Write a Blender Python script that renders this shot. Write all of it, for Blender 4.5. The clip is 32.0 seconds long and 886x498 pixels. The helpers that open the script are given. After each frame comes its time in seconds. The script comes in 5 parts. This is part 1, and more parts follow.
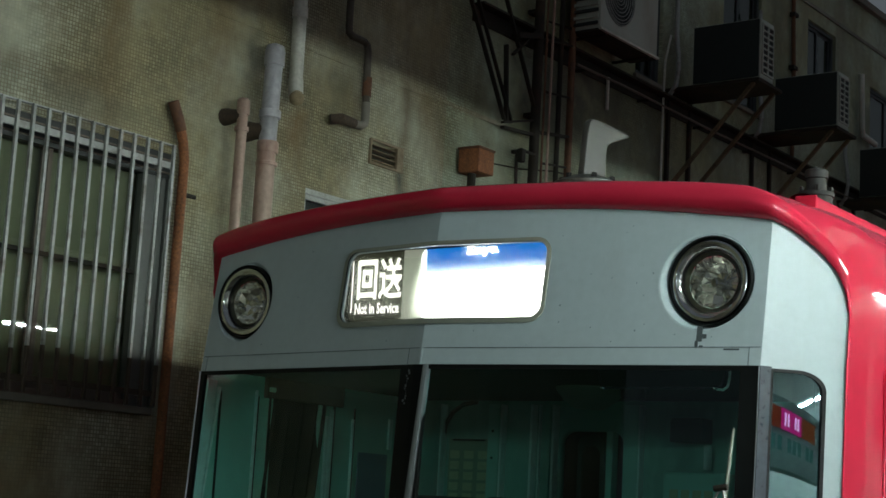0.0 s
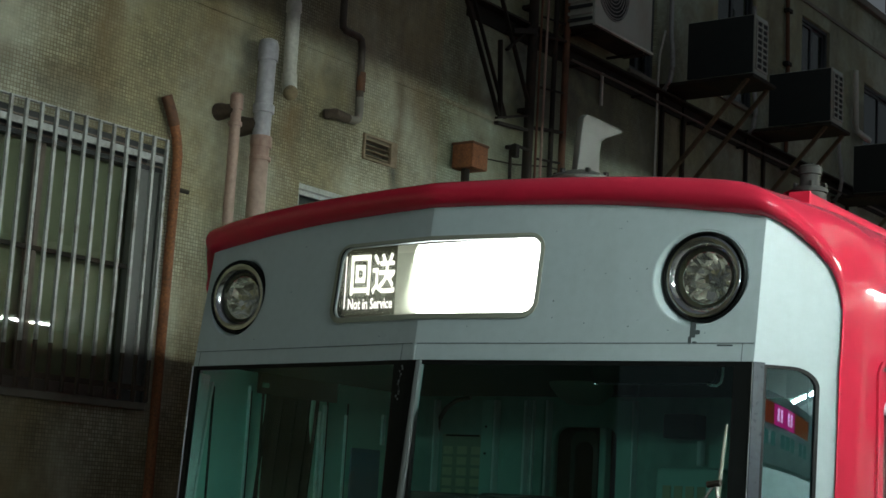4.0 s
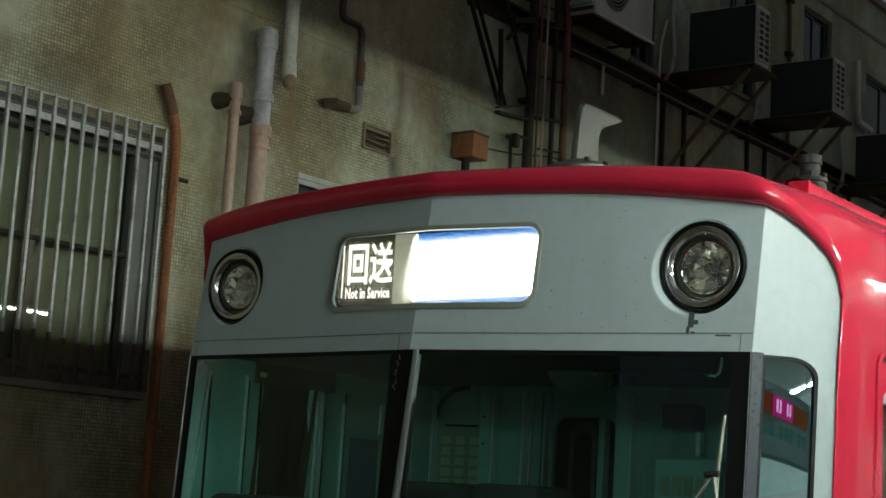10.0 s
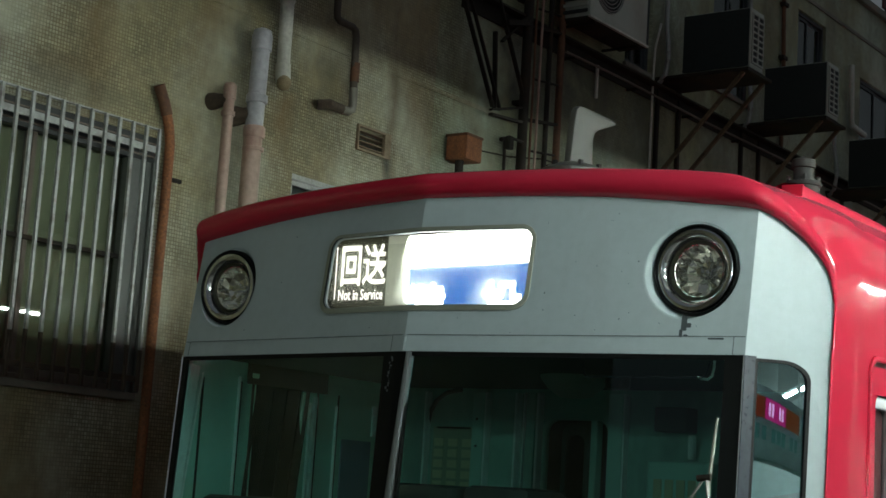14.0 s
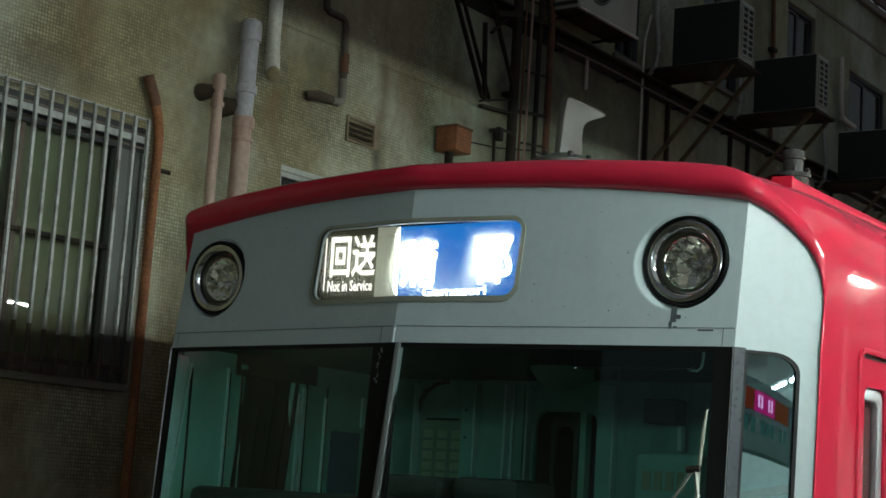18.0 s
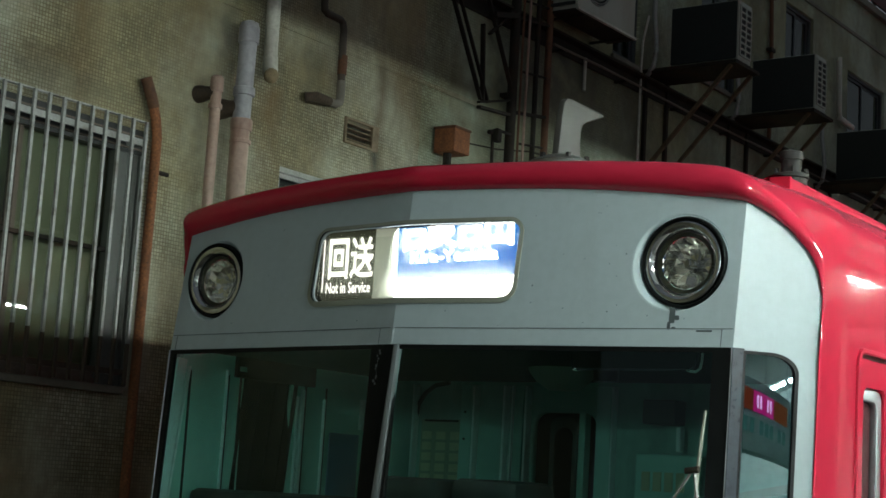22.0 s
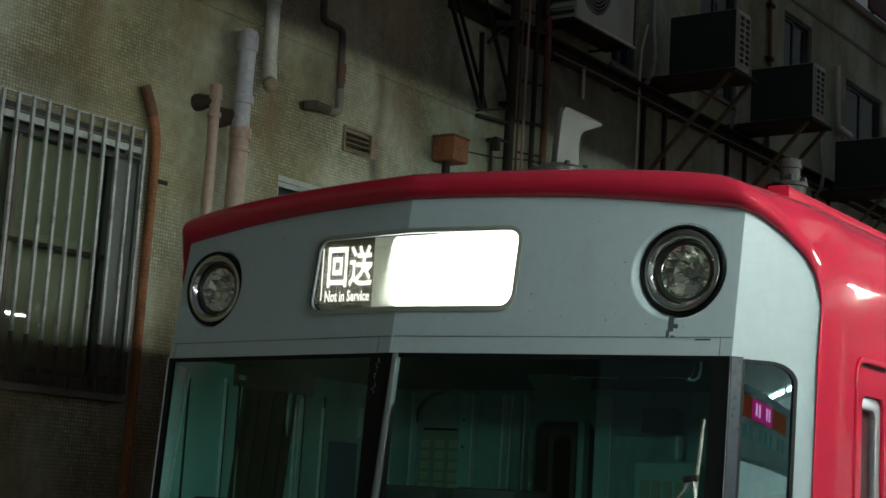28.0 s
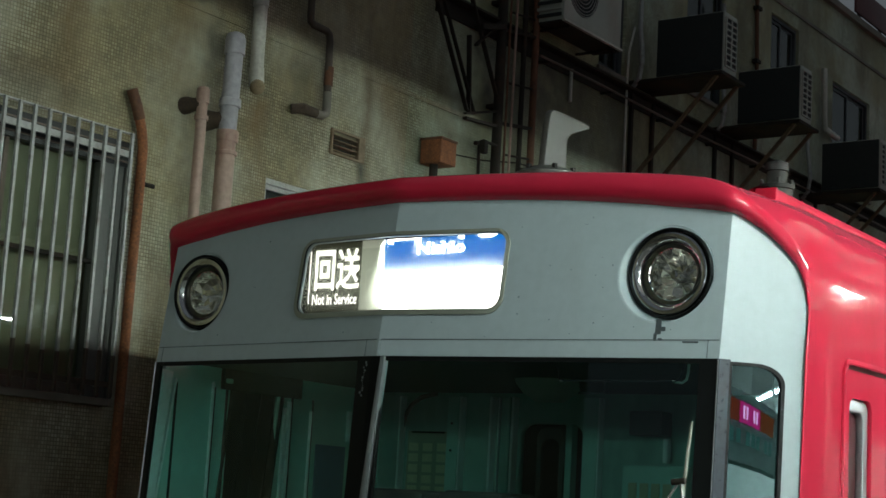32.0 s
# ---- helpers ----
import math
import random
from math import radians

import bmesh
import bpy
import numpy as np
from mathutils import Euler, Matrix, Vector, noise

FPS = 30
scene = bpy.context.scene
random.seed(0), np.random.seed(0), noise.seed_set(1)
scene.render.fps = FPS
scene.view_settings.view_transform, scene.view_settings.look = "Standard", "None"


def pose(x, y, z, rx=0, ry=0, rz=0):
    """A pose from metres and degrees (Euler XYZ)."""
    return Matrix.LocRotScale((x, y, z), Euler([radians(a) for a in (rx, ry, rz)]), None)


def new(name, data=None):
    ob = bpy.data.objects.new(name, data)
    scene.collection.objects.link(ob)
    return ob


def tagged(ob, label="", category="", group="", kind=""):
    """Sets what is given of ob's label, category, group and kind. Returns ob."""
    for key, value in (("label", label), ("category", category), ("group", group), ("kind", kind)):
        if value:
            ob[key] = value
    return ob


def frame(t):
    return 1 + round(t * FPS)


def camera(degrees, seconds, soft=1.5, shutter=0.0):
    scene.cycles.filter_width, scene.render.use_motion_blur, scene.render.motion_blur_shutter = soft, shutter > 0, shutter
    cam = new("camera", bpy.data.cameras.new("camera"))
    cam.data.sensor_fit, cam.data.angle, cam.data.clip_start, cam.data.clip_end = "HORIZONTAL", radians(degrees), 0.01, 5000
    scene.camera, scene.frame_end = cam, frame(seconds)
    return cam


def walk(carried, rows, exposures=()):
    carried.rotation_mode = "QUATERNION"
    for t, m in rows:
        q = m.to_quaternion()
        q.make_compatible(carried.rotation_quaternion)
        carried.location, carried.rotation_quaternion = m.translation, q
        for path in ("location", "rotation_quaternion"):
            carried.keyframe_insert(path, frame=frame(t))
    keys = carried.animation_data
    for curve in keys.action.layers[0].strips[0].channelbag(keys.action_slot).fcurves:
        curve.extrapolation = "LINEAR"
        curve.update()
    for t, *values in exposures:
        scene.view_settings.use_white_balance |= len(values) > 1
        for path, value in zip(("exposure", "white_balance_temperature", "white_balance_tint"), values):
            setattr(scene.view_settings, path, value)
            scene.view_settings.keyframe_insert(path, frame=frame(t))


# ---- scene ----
cam = camera(31.139, 32.0, soft=1.6)
PATH = [
    (0, pose(3.2547, -4.2788, 2.6500, 99.382, -3.125, 36.118)),
    (0.5, pose(3.2547, -4.2748, 2.6479, 99.393, -3.064, 36.142)),
    (1, pose(3.2540, -4.2790, 2.6504, 99.334, -2.943, 36.071)),
    (1.5, pose(3.2533, -4.2730, 2.6487, 99.331, -2.898, 36.084)),
    (2, pose(3.2552, -4.2758, 2.6490, 99.454, -3.020, 35.964)),
    (2.5, pose(3.2560, -4.2770, 2.6495, 99.519, -3.089, 35.963)),
    (3, pose(3.2517, -4.2774, 2.6493, 99.416, -3.210, 35.900)),
    (3.5, pose(3.2516, -4.2763, 2.6510, 99.313, -3.168, 35.911)),
    (5.5, pose(3.2499, -4.2471, 2.6528, 98.955, -3.380, 35.747)),
    (6, pose(3.2482, -4.2426, 2.6544, 98.806, -3.315, 35.766)),
    (6.5, pose(3.2470, -4.2403, 2.6541, 98.651, -3.269, 35.777)),
    (7, pose(3.2490, -4.2387, 2.6550, 98.696, -3.317, 35.710)),
    (7.5, pose(3.2494, -4.2425, 2.6541, 98.854, -3.308, 35.748)),
    (8, pose(3.2493, -4.2422, 2.6542, 98.925, -3.364, 35.704)),
    (8.5, pose(3.2474, -4.2358, 2.6547, 98.956, -3.435, 35.693)),
    (9, pose(3.2505, -4.2438, 2.6532, 98.920, -3.375, 35.785)),
    (9.5, pose(3.2515, -4.2485, 2.6536, 98.859, -3.291, 35.912)),
    (10, pose(3.2498, -4.2424, 2.6534, 98.869, -3.292, 35.953)),
    (10.5, pose(3.2497, -4.2474, 2.6546, 98.964, -3.233, 36.068)),
    (11, pose(3.2538, -4.2502, 2.6528, 99.013, -3.399, 36.142)),
    (11.5, pose(3.2502, -4.2429, 2.6523, 98.958, -3.532, 35.973)),
    (12, pose(3.2482, -4.2431, 2.6550, 98.913, -3.426, 35.877)),
    (12.5, pose(3.2483, -4.2391, 2.6543, 98.916, -3.362, 35.850)),
    (13, pose(3.2491, -4.2396, 2.6528, 98.910, -3.455, 35.808)),
    (13.5, pose(3.2489, -4.2384, 2.6543, 98.933, -3.418, 35.755)),
    (14, pose(3.2472, -4.2386, 2.6527, 98.968, -3.541, 35.668)),
    (14.5, pose(3.2477, -4.2391, 2.6567, 98.893, -3.326, 35.723)),
    (16.5, pose(3.2440, -4.2331, 2.6527, 98.739, -3.596, 35.488)),
    (17, pose(3.2458, -4.2324, 2.6538, 98.793, -3.481, 35.349)),
    (17.5, pose(3.2459, -4.2340, 2.6548, 98.746, -3.399, 35.311)),
    (18, pose(3.2426, -4.2320, 2.6525, 98.690, -3.561, 35.282)),
    (18.5, pose(3.2418, -4.2286, 2.6533, 98.693, -3.701, 35.201)),
    (19, pose(3.2438, -4.2281, 2.6532, 98.712, -3.712, 35.074)),
    (19.5, pose(3.2421, -4.2277, 2.6537, 98.699, -3.528, 35.029)),
    (20, pose(3.2408, -4.2272, 2.6541, 98.622, -3.432, 35.077)),
    (20.5, pose(3.2398, -4.2245, 2.6526, 98.607, -3.395, 35.248)),
    (21, pose(3.2447, -4.2306, 2.6531, 98.639, -3.421, 35.355)),
    (21.5, pose(3.2426, -4.2237, 2.6532, 98.695, -3.500, 35.315)),
    (22, pose(3.2426, -4.2275, 2.6543, 98.735, -3.386, 35.271)),
    (22.5, pose(3.2449, -4.2276, 2.6545, 98.826, -3.341, 35.231)),
    (23, pose(3.2427, -4.2251, 2.6542, 98.897, -3.399, 35.211)),
    (23.5, pose(3.2438, -4.2285, 2.6546, 98.971, -3.435, 35.268)),
    (24, pose(3.2455, -4.2315, 2.6533, 99.057, -3.553, 35.160)),
    (24.5, pose(3.2412, -4.2296, 2.6528, 98.993, -3.606, 35.151)),
    (25, pose(3.2452, -4.2318, 2.6549, 99.006, -3.486, 35.284)),
    (25.5, pose(3.2425, -4.2299, 2.6521, 98.986, -3.652, 35.226)),
    (27.5, pose(3.2435, -4.2286, 2.6543, 98.899, -3.470, 35.192)),
    (28, pose(3.2434, -4.2295, 2.6549, 99.031, -3.387, 35.224)),
    (28.5, pose(3.2429, -4.2258, 2.6554, 99.130, -3.370, 35.154)),
    (29, pose(3.2436, -4.2272, 2.6547, 99.218, -3.242, 35.130)),
    (29.5, pose(3.2421, -4.2244, 2.6543, 99.255, -3.269, 35.133)),
    (30, pose(3.2424, -4.2260, 2.6566, 99.151, -3.391, 35.066)),
    (30.5, pose(3.2425, -4.2265, 2.6528, 99.188, -3.434, 35.030)),
    (31, pose(3.2426, -4.2248, 2.6533, 99.207, -3.496, 34.983)),
    (31.5, pose(3.2389, -4.2204, 2.6547, 99.207, -3.428, 34.794)),
    (32, pose(3.2422, -4.2252, 2.6565, 99.156, -3.237, 34.807)),
]
walk(cam, PATH, [(0, -0.05, 6350, 10), (1, -0.15, 6350, 10), (2, 0.13, 6350, 10), (3, 0.1, 6350, 10), (3.5, 0.05, 6350, 10), (5.5, -0.2, 6800, 10), (7, -0.16, 6800, 10), (9, -0.04, 6800, 10), (12, -0.1, 6700, 10), (14, -0.04, 6500, 10), (17, -0.14, 6450, 10), (19, -0.06, 6500, 10), (20, -0.15, 6500, 10), (22, 0.03, 6450, 10), (24, -0.25, 6450, 10), (28, -0.33, 6450, 10), (30, -0.28, 6450, 10), (32, 0.0, 6450, 10)])

# ---- light: a night sky, and fluorescent tubes under the platform canopy, some added as fill (built below) ----
world = bpy.data.worlds.new("night")
scene.world = world
world.use_nodes = True
world.node_tree.nodes["Background"].inputs[0].default_value = (0.030, 0.034, 0.037, 1)
world.node_tree.nodes["Background"].inputs[1].default_value = 2.8
TUBE_GLOW = 465.0
SIGN_GLOW = 9.0


# ---- materials ----
def mat(name, color, rough=0.5, metal=0.0, vary=0.12, scale=6.0, bump=0.0, bump_scale=60.0, stain=None, stain_amount=0.0,
        stain_scale=1.2, coat=0.0, spec=0.5, streak=1.0, rough_vary=1.0):
    """Principled surface with two scales of variation, stains stretched downwards by streak, and a fine relief."""
    m = bpy.data.materials.new(name)
    m.use_nodes = True
    nt = m.node_tree
    n, l = nt.nodes, nt.links
    p = n["Principled BSDF"]
    tc = n.new("ShaderNodeTexCoord")
    fine = n.new("ShaderNodeTexNoise")
    fine.inputs["Scale"].default_value = scale * 8
    fine.inputs["Detail"].default_value = 5
    wide = n.new("ShaderNodeTexNoise")
    wide.inputs["Scale"].default_value = scale * 0.5
    wide.inputs["Detail"].default_value = 4
    mp = n.new("ShaderNodeMapping")
    mp.inputs["Scale"].default_value = (1, 1, 1 / streak)
    l.new(tc.outputs["Object"], mp.inputs["Vector"])
    l.new(tc.outputs["Object"], fine.inputs["Vector"])
    l.new(mp.outputs["Vector"], wide.inputs["Vector"])
    add = n.new("ShaderNodeMath")
    add.operation = "ADD"
    l.new(fine.outputs["Fac"], add.inputs[0])
    l.new(wide.outputs["Fac"], add.inputs[1])
    rng = n.new("ShaderNodeMapRange")
    rng.inputs["From Min"].default_value, rng.inputs["From Max"].default_value = 0.6, 1.4
    rng.inputs["To Min"].default_value, rng.inputs["To Max"].default_value = 1 - vary, 1 + vary
    l.new(add.outputs[0], rng.inputs["Value"])
    mul = n.new("ShaderNodeVectorMath")
    mul.operation = "SCALE"
    mul.inputs[0].default_value = color
    l.new(rng.outputs["Result"], mul.inputs["Scale"])
    col = mul.outputs[0]
    if stain:
        sn = n.new("ShaderNodeTexNoise")
        sn.inputs["Scale"].default_value = stain_scale
        sn.inputs["Detail"].default_value = 7
        sn.inputs["Roughness"].default_value = 0.65
        l.new(mp.outputs["Vector"], sn.inputs["Vector"])
        sr = n.new("ShaderNodeMapRange")
        sr.inputs["From Min"].default_value, sr.inputs["From Max"].default_value = 0.5, 0.72
        sr.inputs["To Min"].default_value, sr.inputs["To Max"].default_value = 0.0, stain_amount
        l.new(sn.outputs["Fac"], sr.inputs["Value"])
        mx = n.new("ShaderNodeMix")
        mx.data_type = "RGBA"
        l.new(sr.outputs["Result"], mx.inputs["Factor"])
        l.new(col, mx.inputs["A"])
        mx.inputs["B"].default_value = (*stain, 1)
        col = mx.outputs["Result"]
    l.new(col, p.inputs["Base Color"])
    rr = n.new("ShaderNodeMapRange")
    rr.inputs["From Min"].default_value, rr.inputs["From Max"].default_value = 0.3, 0.7
    rr.inputs["To Min"].default_value, rr.inputs["To Max"].default_value = max(rough - 0.08 * rough_vary, 0.02), min(rough + 0.1 * rough_vary, 1)
    l.new(fine.outputs["Fac"], rr.inputs["Value"])
    l.new(rr.outputs["Result"], p.inputs["Roughness"])
    p.inputs["Metallic"].default_value = metal
    p.inputs["Specular IOR Level"].default_value = spec
    p.inputs["Coat Weight"].default_value = coat
    p.inputs["Coat Roughness"].default_value = 0.05
    if bump:
        bn = n.new("ShaderNodeTexNoise")
        bn.inputs["Scale"].default_value = bump_scale
        bn.inputs["Detail"].default_value = 4
        l.new(tc.outputs["Object"], bn.inputs["Vector"])
        b = n.new("ShaderNodeBump")
        b.inputs["Strength"].default_value = bump
        b.inputs["Distance"].default_value = 0.004
        l.new(bn.outputs["Fac"], b.inputs["Height"])
        l.new(b.outputs["Normal"], p.inputs["Normal"])
    return m


def glow(name, color, strength):
    m = bpy.data.materials.new(name)
    m.use_nodes = True
    n, l = m.node_tree.nodes, m.node_tree.links
    n.remove(n["Principled BSDF"])
    e = n.new("ShaderNodeEmission")
    e.inputs["Color"].default_value = (*color, 1)
    e.inputs["Strength"].default_value = strength
    l.new(e.outputs[0], n["Material Output"].inputs["Surface"])
    return m


def pane(name, tint, ior=1.5, rough=0.0, sheen=(0.8, 0.8, 0.8)):
    """A thin glass pane: tinted see-through, with a Fresnel gloss."""
    m = bpy.data.materials.new(name)
    m.use_nodes = True
    n, l = m.node_tree.nodes, m.node_tree.links
    n.remove(n["Principled BSDF"])
    t = n.new("ShaderNodeBsdfTransparent")
    t.inputs["Color"].default_value = (*tint, 1)
    g = n.new("ShaderNodeBsdfGlossy")
    g.inputs["Roughness"].default_value = rough
    g.inputs["Color"].default_value = (*sheen, 1)
    lw = n.new("ShaderNodeLayerWeight")
    lw.inputs["Blend"].default_value = 0.5
    pw = n.new("ShaderNodeMath")
    pw.operation = "POWER"
    pw.inputs[1].default_value = 5.0
    l.new(lw.outputs["Facing"], pw.inputs[0])
    f = n.new("ShaderNodeMath")
    f.operation = "MULTIPLY_ADD"
    f.inputs[1].default_value = 0.95
    f.inputs[2].default_value = ((ior - 1) / (ior + 1)) ** 2
    l.new(pw.outputs[0], f.inputs[0])
    mx = n.new("ShaderNodeMixShader")
    l.new(f.outputs[0], mx.inputs[0])
    l.new(t.outputs[0], mx.inputs[1])
    l.new(g.outputs[0], mx.inputs[2])
    l.new(mx.outputs[0], n["Material Output"].inputs["Surface"])
    return m


def bloom_pane(name, amount, tone):
    """A glass pane that imitates lens bloom: see-through, with a little light scattered on its way through."""
    m = bpy.data.materials.new(name)
    m.use_nodes = True
    n, l = m.node_tree.nodes, m.node_tree.links
    n.remove(n["Principled BSDF"])
    t = n.new("ShaderNodeBsdfTransparent")
    s = n.new("ShaderNodeBsdfTranslucent")
    s.inputs["Color"].default_value = (*tone, 1)
    mx = n.new("ShaderNodeMixShader")
    mx.inputs[0].default_value = amount
    l.new(t.outputs[0], mx.inputs[1])
    l.new(s.outputs[0], mx.inputs[2])
    l.new(mx.outputs[0], n["Material Output"].inputs["Surface"])
    return m


def tiled(name, tile, grout, pitch=0.0208, runs=()):
    """Small square mosaic tiles on a wall that faces along x, with grime that runs down."""
    m = mat(name, tile, rough=0.55, vary=0.32, scale=1.6, stain=(0.12, 0.08, 0.032), stain_amount=0.65, stain_scale=1.7, streak=3.5)
    n, l = m.node_tree.nodes, m.node_tree.links
    p = n["Principled BSDF"]
    tc = n.new("ShaderNodeTexCoord")
    sp = n.new("ShaderNodeSeparateXYZ")
    cb = n.new("ShaderNodeCombineXYZ")
    l.new(tc.outputs["Object"], sp.inputs[0])
    l.new(sp.outputs["Y"], cb.inputs["X"])
    l.new(sp.outputs["Z"], cb.inputs["Y"])
    br = n.new("ShaderNodeTexBrick")
    br.offset = 0.0
    br.inputs["Scale"].default_value = 1 / pitch
    br.inputs["Brick Width"].default_value = 1.0
    br.inputs["Row Height"].default_value = 1.0
    br.inputs["Mortar Size"].default_value = 0.14
    br.inputs["Mortar Smooth"].default_value = 0.3
    br.inputs["Color1"].default_value = (1.12, 1.14, 1.18, 1)
    br.inputs["Color2"].default_value = (0.70, 0.70, 0.66, 1)
    br.inputs["Mortar"].default_value = (*grout, 1)
    l.new(cb.outputs[0], br.inputs["Vector"])
    old = p.inputs["Base Color"].links[0].from_socket
    # cleaner, greyer stretches among the browned ones
    cn = n.new("ShaderNodeTexNoise")
    cn.inputs["Scale"].default_value = 0.9
    cn.inputs["Detail"].default_value = 8
    cn.inputs["Roughness"].default_value = 0.62
    l.new(tc.outputs["Object"], cn.inputs["Vector"])
    cr = n.new("ShaderNodeMapRange")
    cr.inputs["From Min"].default_value, cr.inputs["From Max"].default_value = 0.44, 0.62
    l.new(cn.outputs["Fac"], cr.inputs["Value"])
    tone = n.new("ShaderNodeMix")
    tone.data_type = "RGBA"
    tone.inputs["A"].default_value = (0.86, 0.82, 0.70, 1)
    tone.inputs["B"].default_value = (1.22, 1.32, 1.52, 1)
    l.new(cr.outputs["Result"], tone.inputs["Factor"])
    tm = n.new("ShaderNodeMix")
    tm.data_type, tm.blend_type = "RGBA", "MULTIPLY"
    tm.inputs["Factor"].default_value = 1.0
    l.new(old, tm.inputs["A"])
    l.new(tone.outputs["Result"], tm.inputs["B"])
    old = tm.outputs["Result"]
    # patches where the joints are filled with dirt or repair mortar
    pn = n.new("ShaderNodeTexNoise")
    pn.inputs["Scale"].default_value = 1.5
    pn.inputs["Detail"].default_value = 3
    l.new(tc.outputs["Object"], pn.inputs["Vector"])
    pr = n.new("ShaderNodeMapRange")
    pr.inputs["From Min"].default_value, pr.inputs["From Max"].default_value = 0.4, 0.62
    pr.inputs["To Min"].default_value, pr.inputs["To Max"].default_value = 1.0, 0.15
    l.new(pn.outputs["Fac"], pr.inputs["Value"])
    mx = n.new("ShaderNodeMix")
    mx.data_type, mx.blend_type = "RGBA", "MULTIPLY"
    l.new(pr.outputs["Result"], mx.inputs["Factor"])
    l.new(old, mx.inputs["A"])
    l.new(br.outputs["Color"], mx.inputs["B"])
    l.new(mx.outputs["Result"], p.inputs["Base Color"])
    # rust, dirt and painted shade runs: y, half width, top, bottom, strength, colour
    wob = n.new("ShaderNodeTexNoise")
    wob.inputs["Scale"].default_value = 4.0
    wob.inputs["Detail"].default_value = 6
    l.new(tc.outputs["Object"], wob.inputs["Vector"])

    def op(kind, x, y, z=None, clamp=False):
        q = n.new("ShaderNodeMath")
        q.operation, q.use_clamp = kind, clamp
        for i, v in enumerate((x, y, z)):
            if v is None:
                continue
            if isinstance(v, (int, float)):
                q.inputs[i].default_value = v
            else:
                l.new(v, q.inputs[i])
        return q.outputs[0]

    col = mx.outputs["Result"]
    for y0, w, top, low, power, tone in runs:
        across = op("SUBTRACT", 1.0, op("DIVIDE", op("ABSOLUTE", op("SUBTRACT", op("MULTIPLY_ADD", wob.outputs["Fac"], w * 2.2, sp.outputs["Y"]), y0 + w * 1.1), 0.0), w), clamp=True)
        fall = op("DIVIDE", op("SUBTRACT", sp.outputs["Z"], low), top - low, clamp=True)
        under = op("DIVIDE", op("SUBTRACT", top + 0.04, sp.outputs["Z"]), 0.08, clamp=True)
        fac = op("MULTIPLY", op("MULTIPLY", op("MULTIPLY", across, fall), under), op("MULTIPLY", wob.outputs["Fac"], power * 1.7), clamp=True)
        rm = n.new("ShaderNodeMix")
        rm.data_type = "RGBA"
        l.new(fac, rm.inputs["Factor"])
        l.new(col, rm.inputs["A"])
        rm.inputs["B"].default_value = (*tone, 1)
        col = rm.outputs["Result"]
    l.new(col, p.inputs["Base Color"])
    b = n.new("ShaderNodeBump")
    b.inputs["Strength"].default_value = 0.6
    b.inputs["Distance"].default_value = 0.003
    b.invert = True
    l.new(br.outputs["Fac"], b.inputs["Height"])
    l.new(b.outputs["Normal"], p.inputs["Normal"])
    return m


RED = mat("red_enamel", (0.46, 0.016, 0.042), rough=0.07, vary=0.06, scale=2, bump=0.004, bump_scale=3, coat=0.0, spec=0.5, rough_vary=0.2, stain=(0.36, 0.014, 0.03), stain_amount=0.5, stain_scale=3, streak=3)
GREY = mat("pale_grey_paint", (0.345, 0.412, 0.432), rough=0.42, vary=0.07, scale=4, bump=0.05, bump_scale=14, stain=(0.26, 0.28, 0.275), stain_amount=0.5, stain_scale=2.4, streak=4)
SEAL = mat("black_rubber", (0.010, 0.010, 0.011), rough=0.5, spec=0.2)
BLACK = mat("black_steel", (0.006, 0.007, 0.007), rough=0.4, spec=0.12)
ALU = mat("brushed_aluminium", (0.42, 0.44, 0.46), rough=0.42, metal=0.85, vary=0.15, scale=9)
STEEL = mat("worn_dark_steel", (0.036, 0.044, 0.056), rough=0.3, spec=0.28, metal=0.0, vary=0.25, scale=7, rough_vary=0.5)
REFLECTOR = mat("tarnished_reflector", (0.96, 0.96, 0.93), rough=0.06, metal=1.0, vary=0.08, scale=20)
PILLAR = mat("grey_metal_strip", (0.15, 0.165, 0.17), rough=0.42, metal=0.2, vary=0.08, scale=5)
BARGREY = mat("weathered_grey_bar", (0.35, 0.36, 0.34), rough=0.45, metal=0.2, vary=0.3, scale=8, stain=(0.10, 0.075, 0.05), stain_amount=0.8, stain_scale=9)
BRONZE = mat("weathered_dark_sash", (0.150, 0.120, 0.095), rough=0.45, metal=0.4, vary=0.2)
SHROUD = mat("dark_lamp_shroud", (0.030, 0.032, 0.024), rough=0.15, spec=0.4)
CHROME = mat("chrome", (0.62, 0.64, 0.68), rough=0.07, metal=1.0, vary=0.05)
RINGCHROME = mat("dulled_chrome", (0.52, 0.53, 0.53), rough=0.12, metal=1.0, vary=0.08, scale=12)
SEAM = mat("dirty_joint", (0.045, 0.058, 0.062), rough=0.8)
FADED_SEAM = mat("faded_joint", (0.10, 0.118, 0.124), rough=0.8, vary=0.5, scale=8, stain=(0.06, 0.065, 0.065), stain_amount=1.0, stain_scale=9)
RECESS = mat("matt_black_recess", (0.006, 0.006, 0.006), rough=0.95, spec=0.02)
SIGNFRAME = mat("sign_frame_rubber", (0.23, 0.245, 0.20), rough=0.5)
DIVIDER = mat("sign_divider", (0.36, 0.38, 0.31), rough=0.5)
# emission stands in for light spilling from the white film onto the divider
DIVIDER.node_tree.nodes["Principled BSDF"].inputs["Emission Color"].default_value = (0.9, 0.95, 0.72, 1)
DIVIDER.node_tree.nodes["Principled BSDF"].inputs["Emission Strength"].default_value = 0.24
PLATE = mat("service_film", (0.02, 0.02, 0.016), rough=0.35)
# faint emission imitates bloom over the black plate; the plate is no lamp
PLATE.node_tree.nodes["Principled BSDF"].inputs["Emission Color"].default_value = (0.8, 0.85, 0.5, 1)
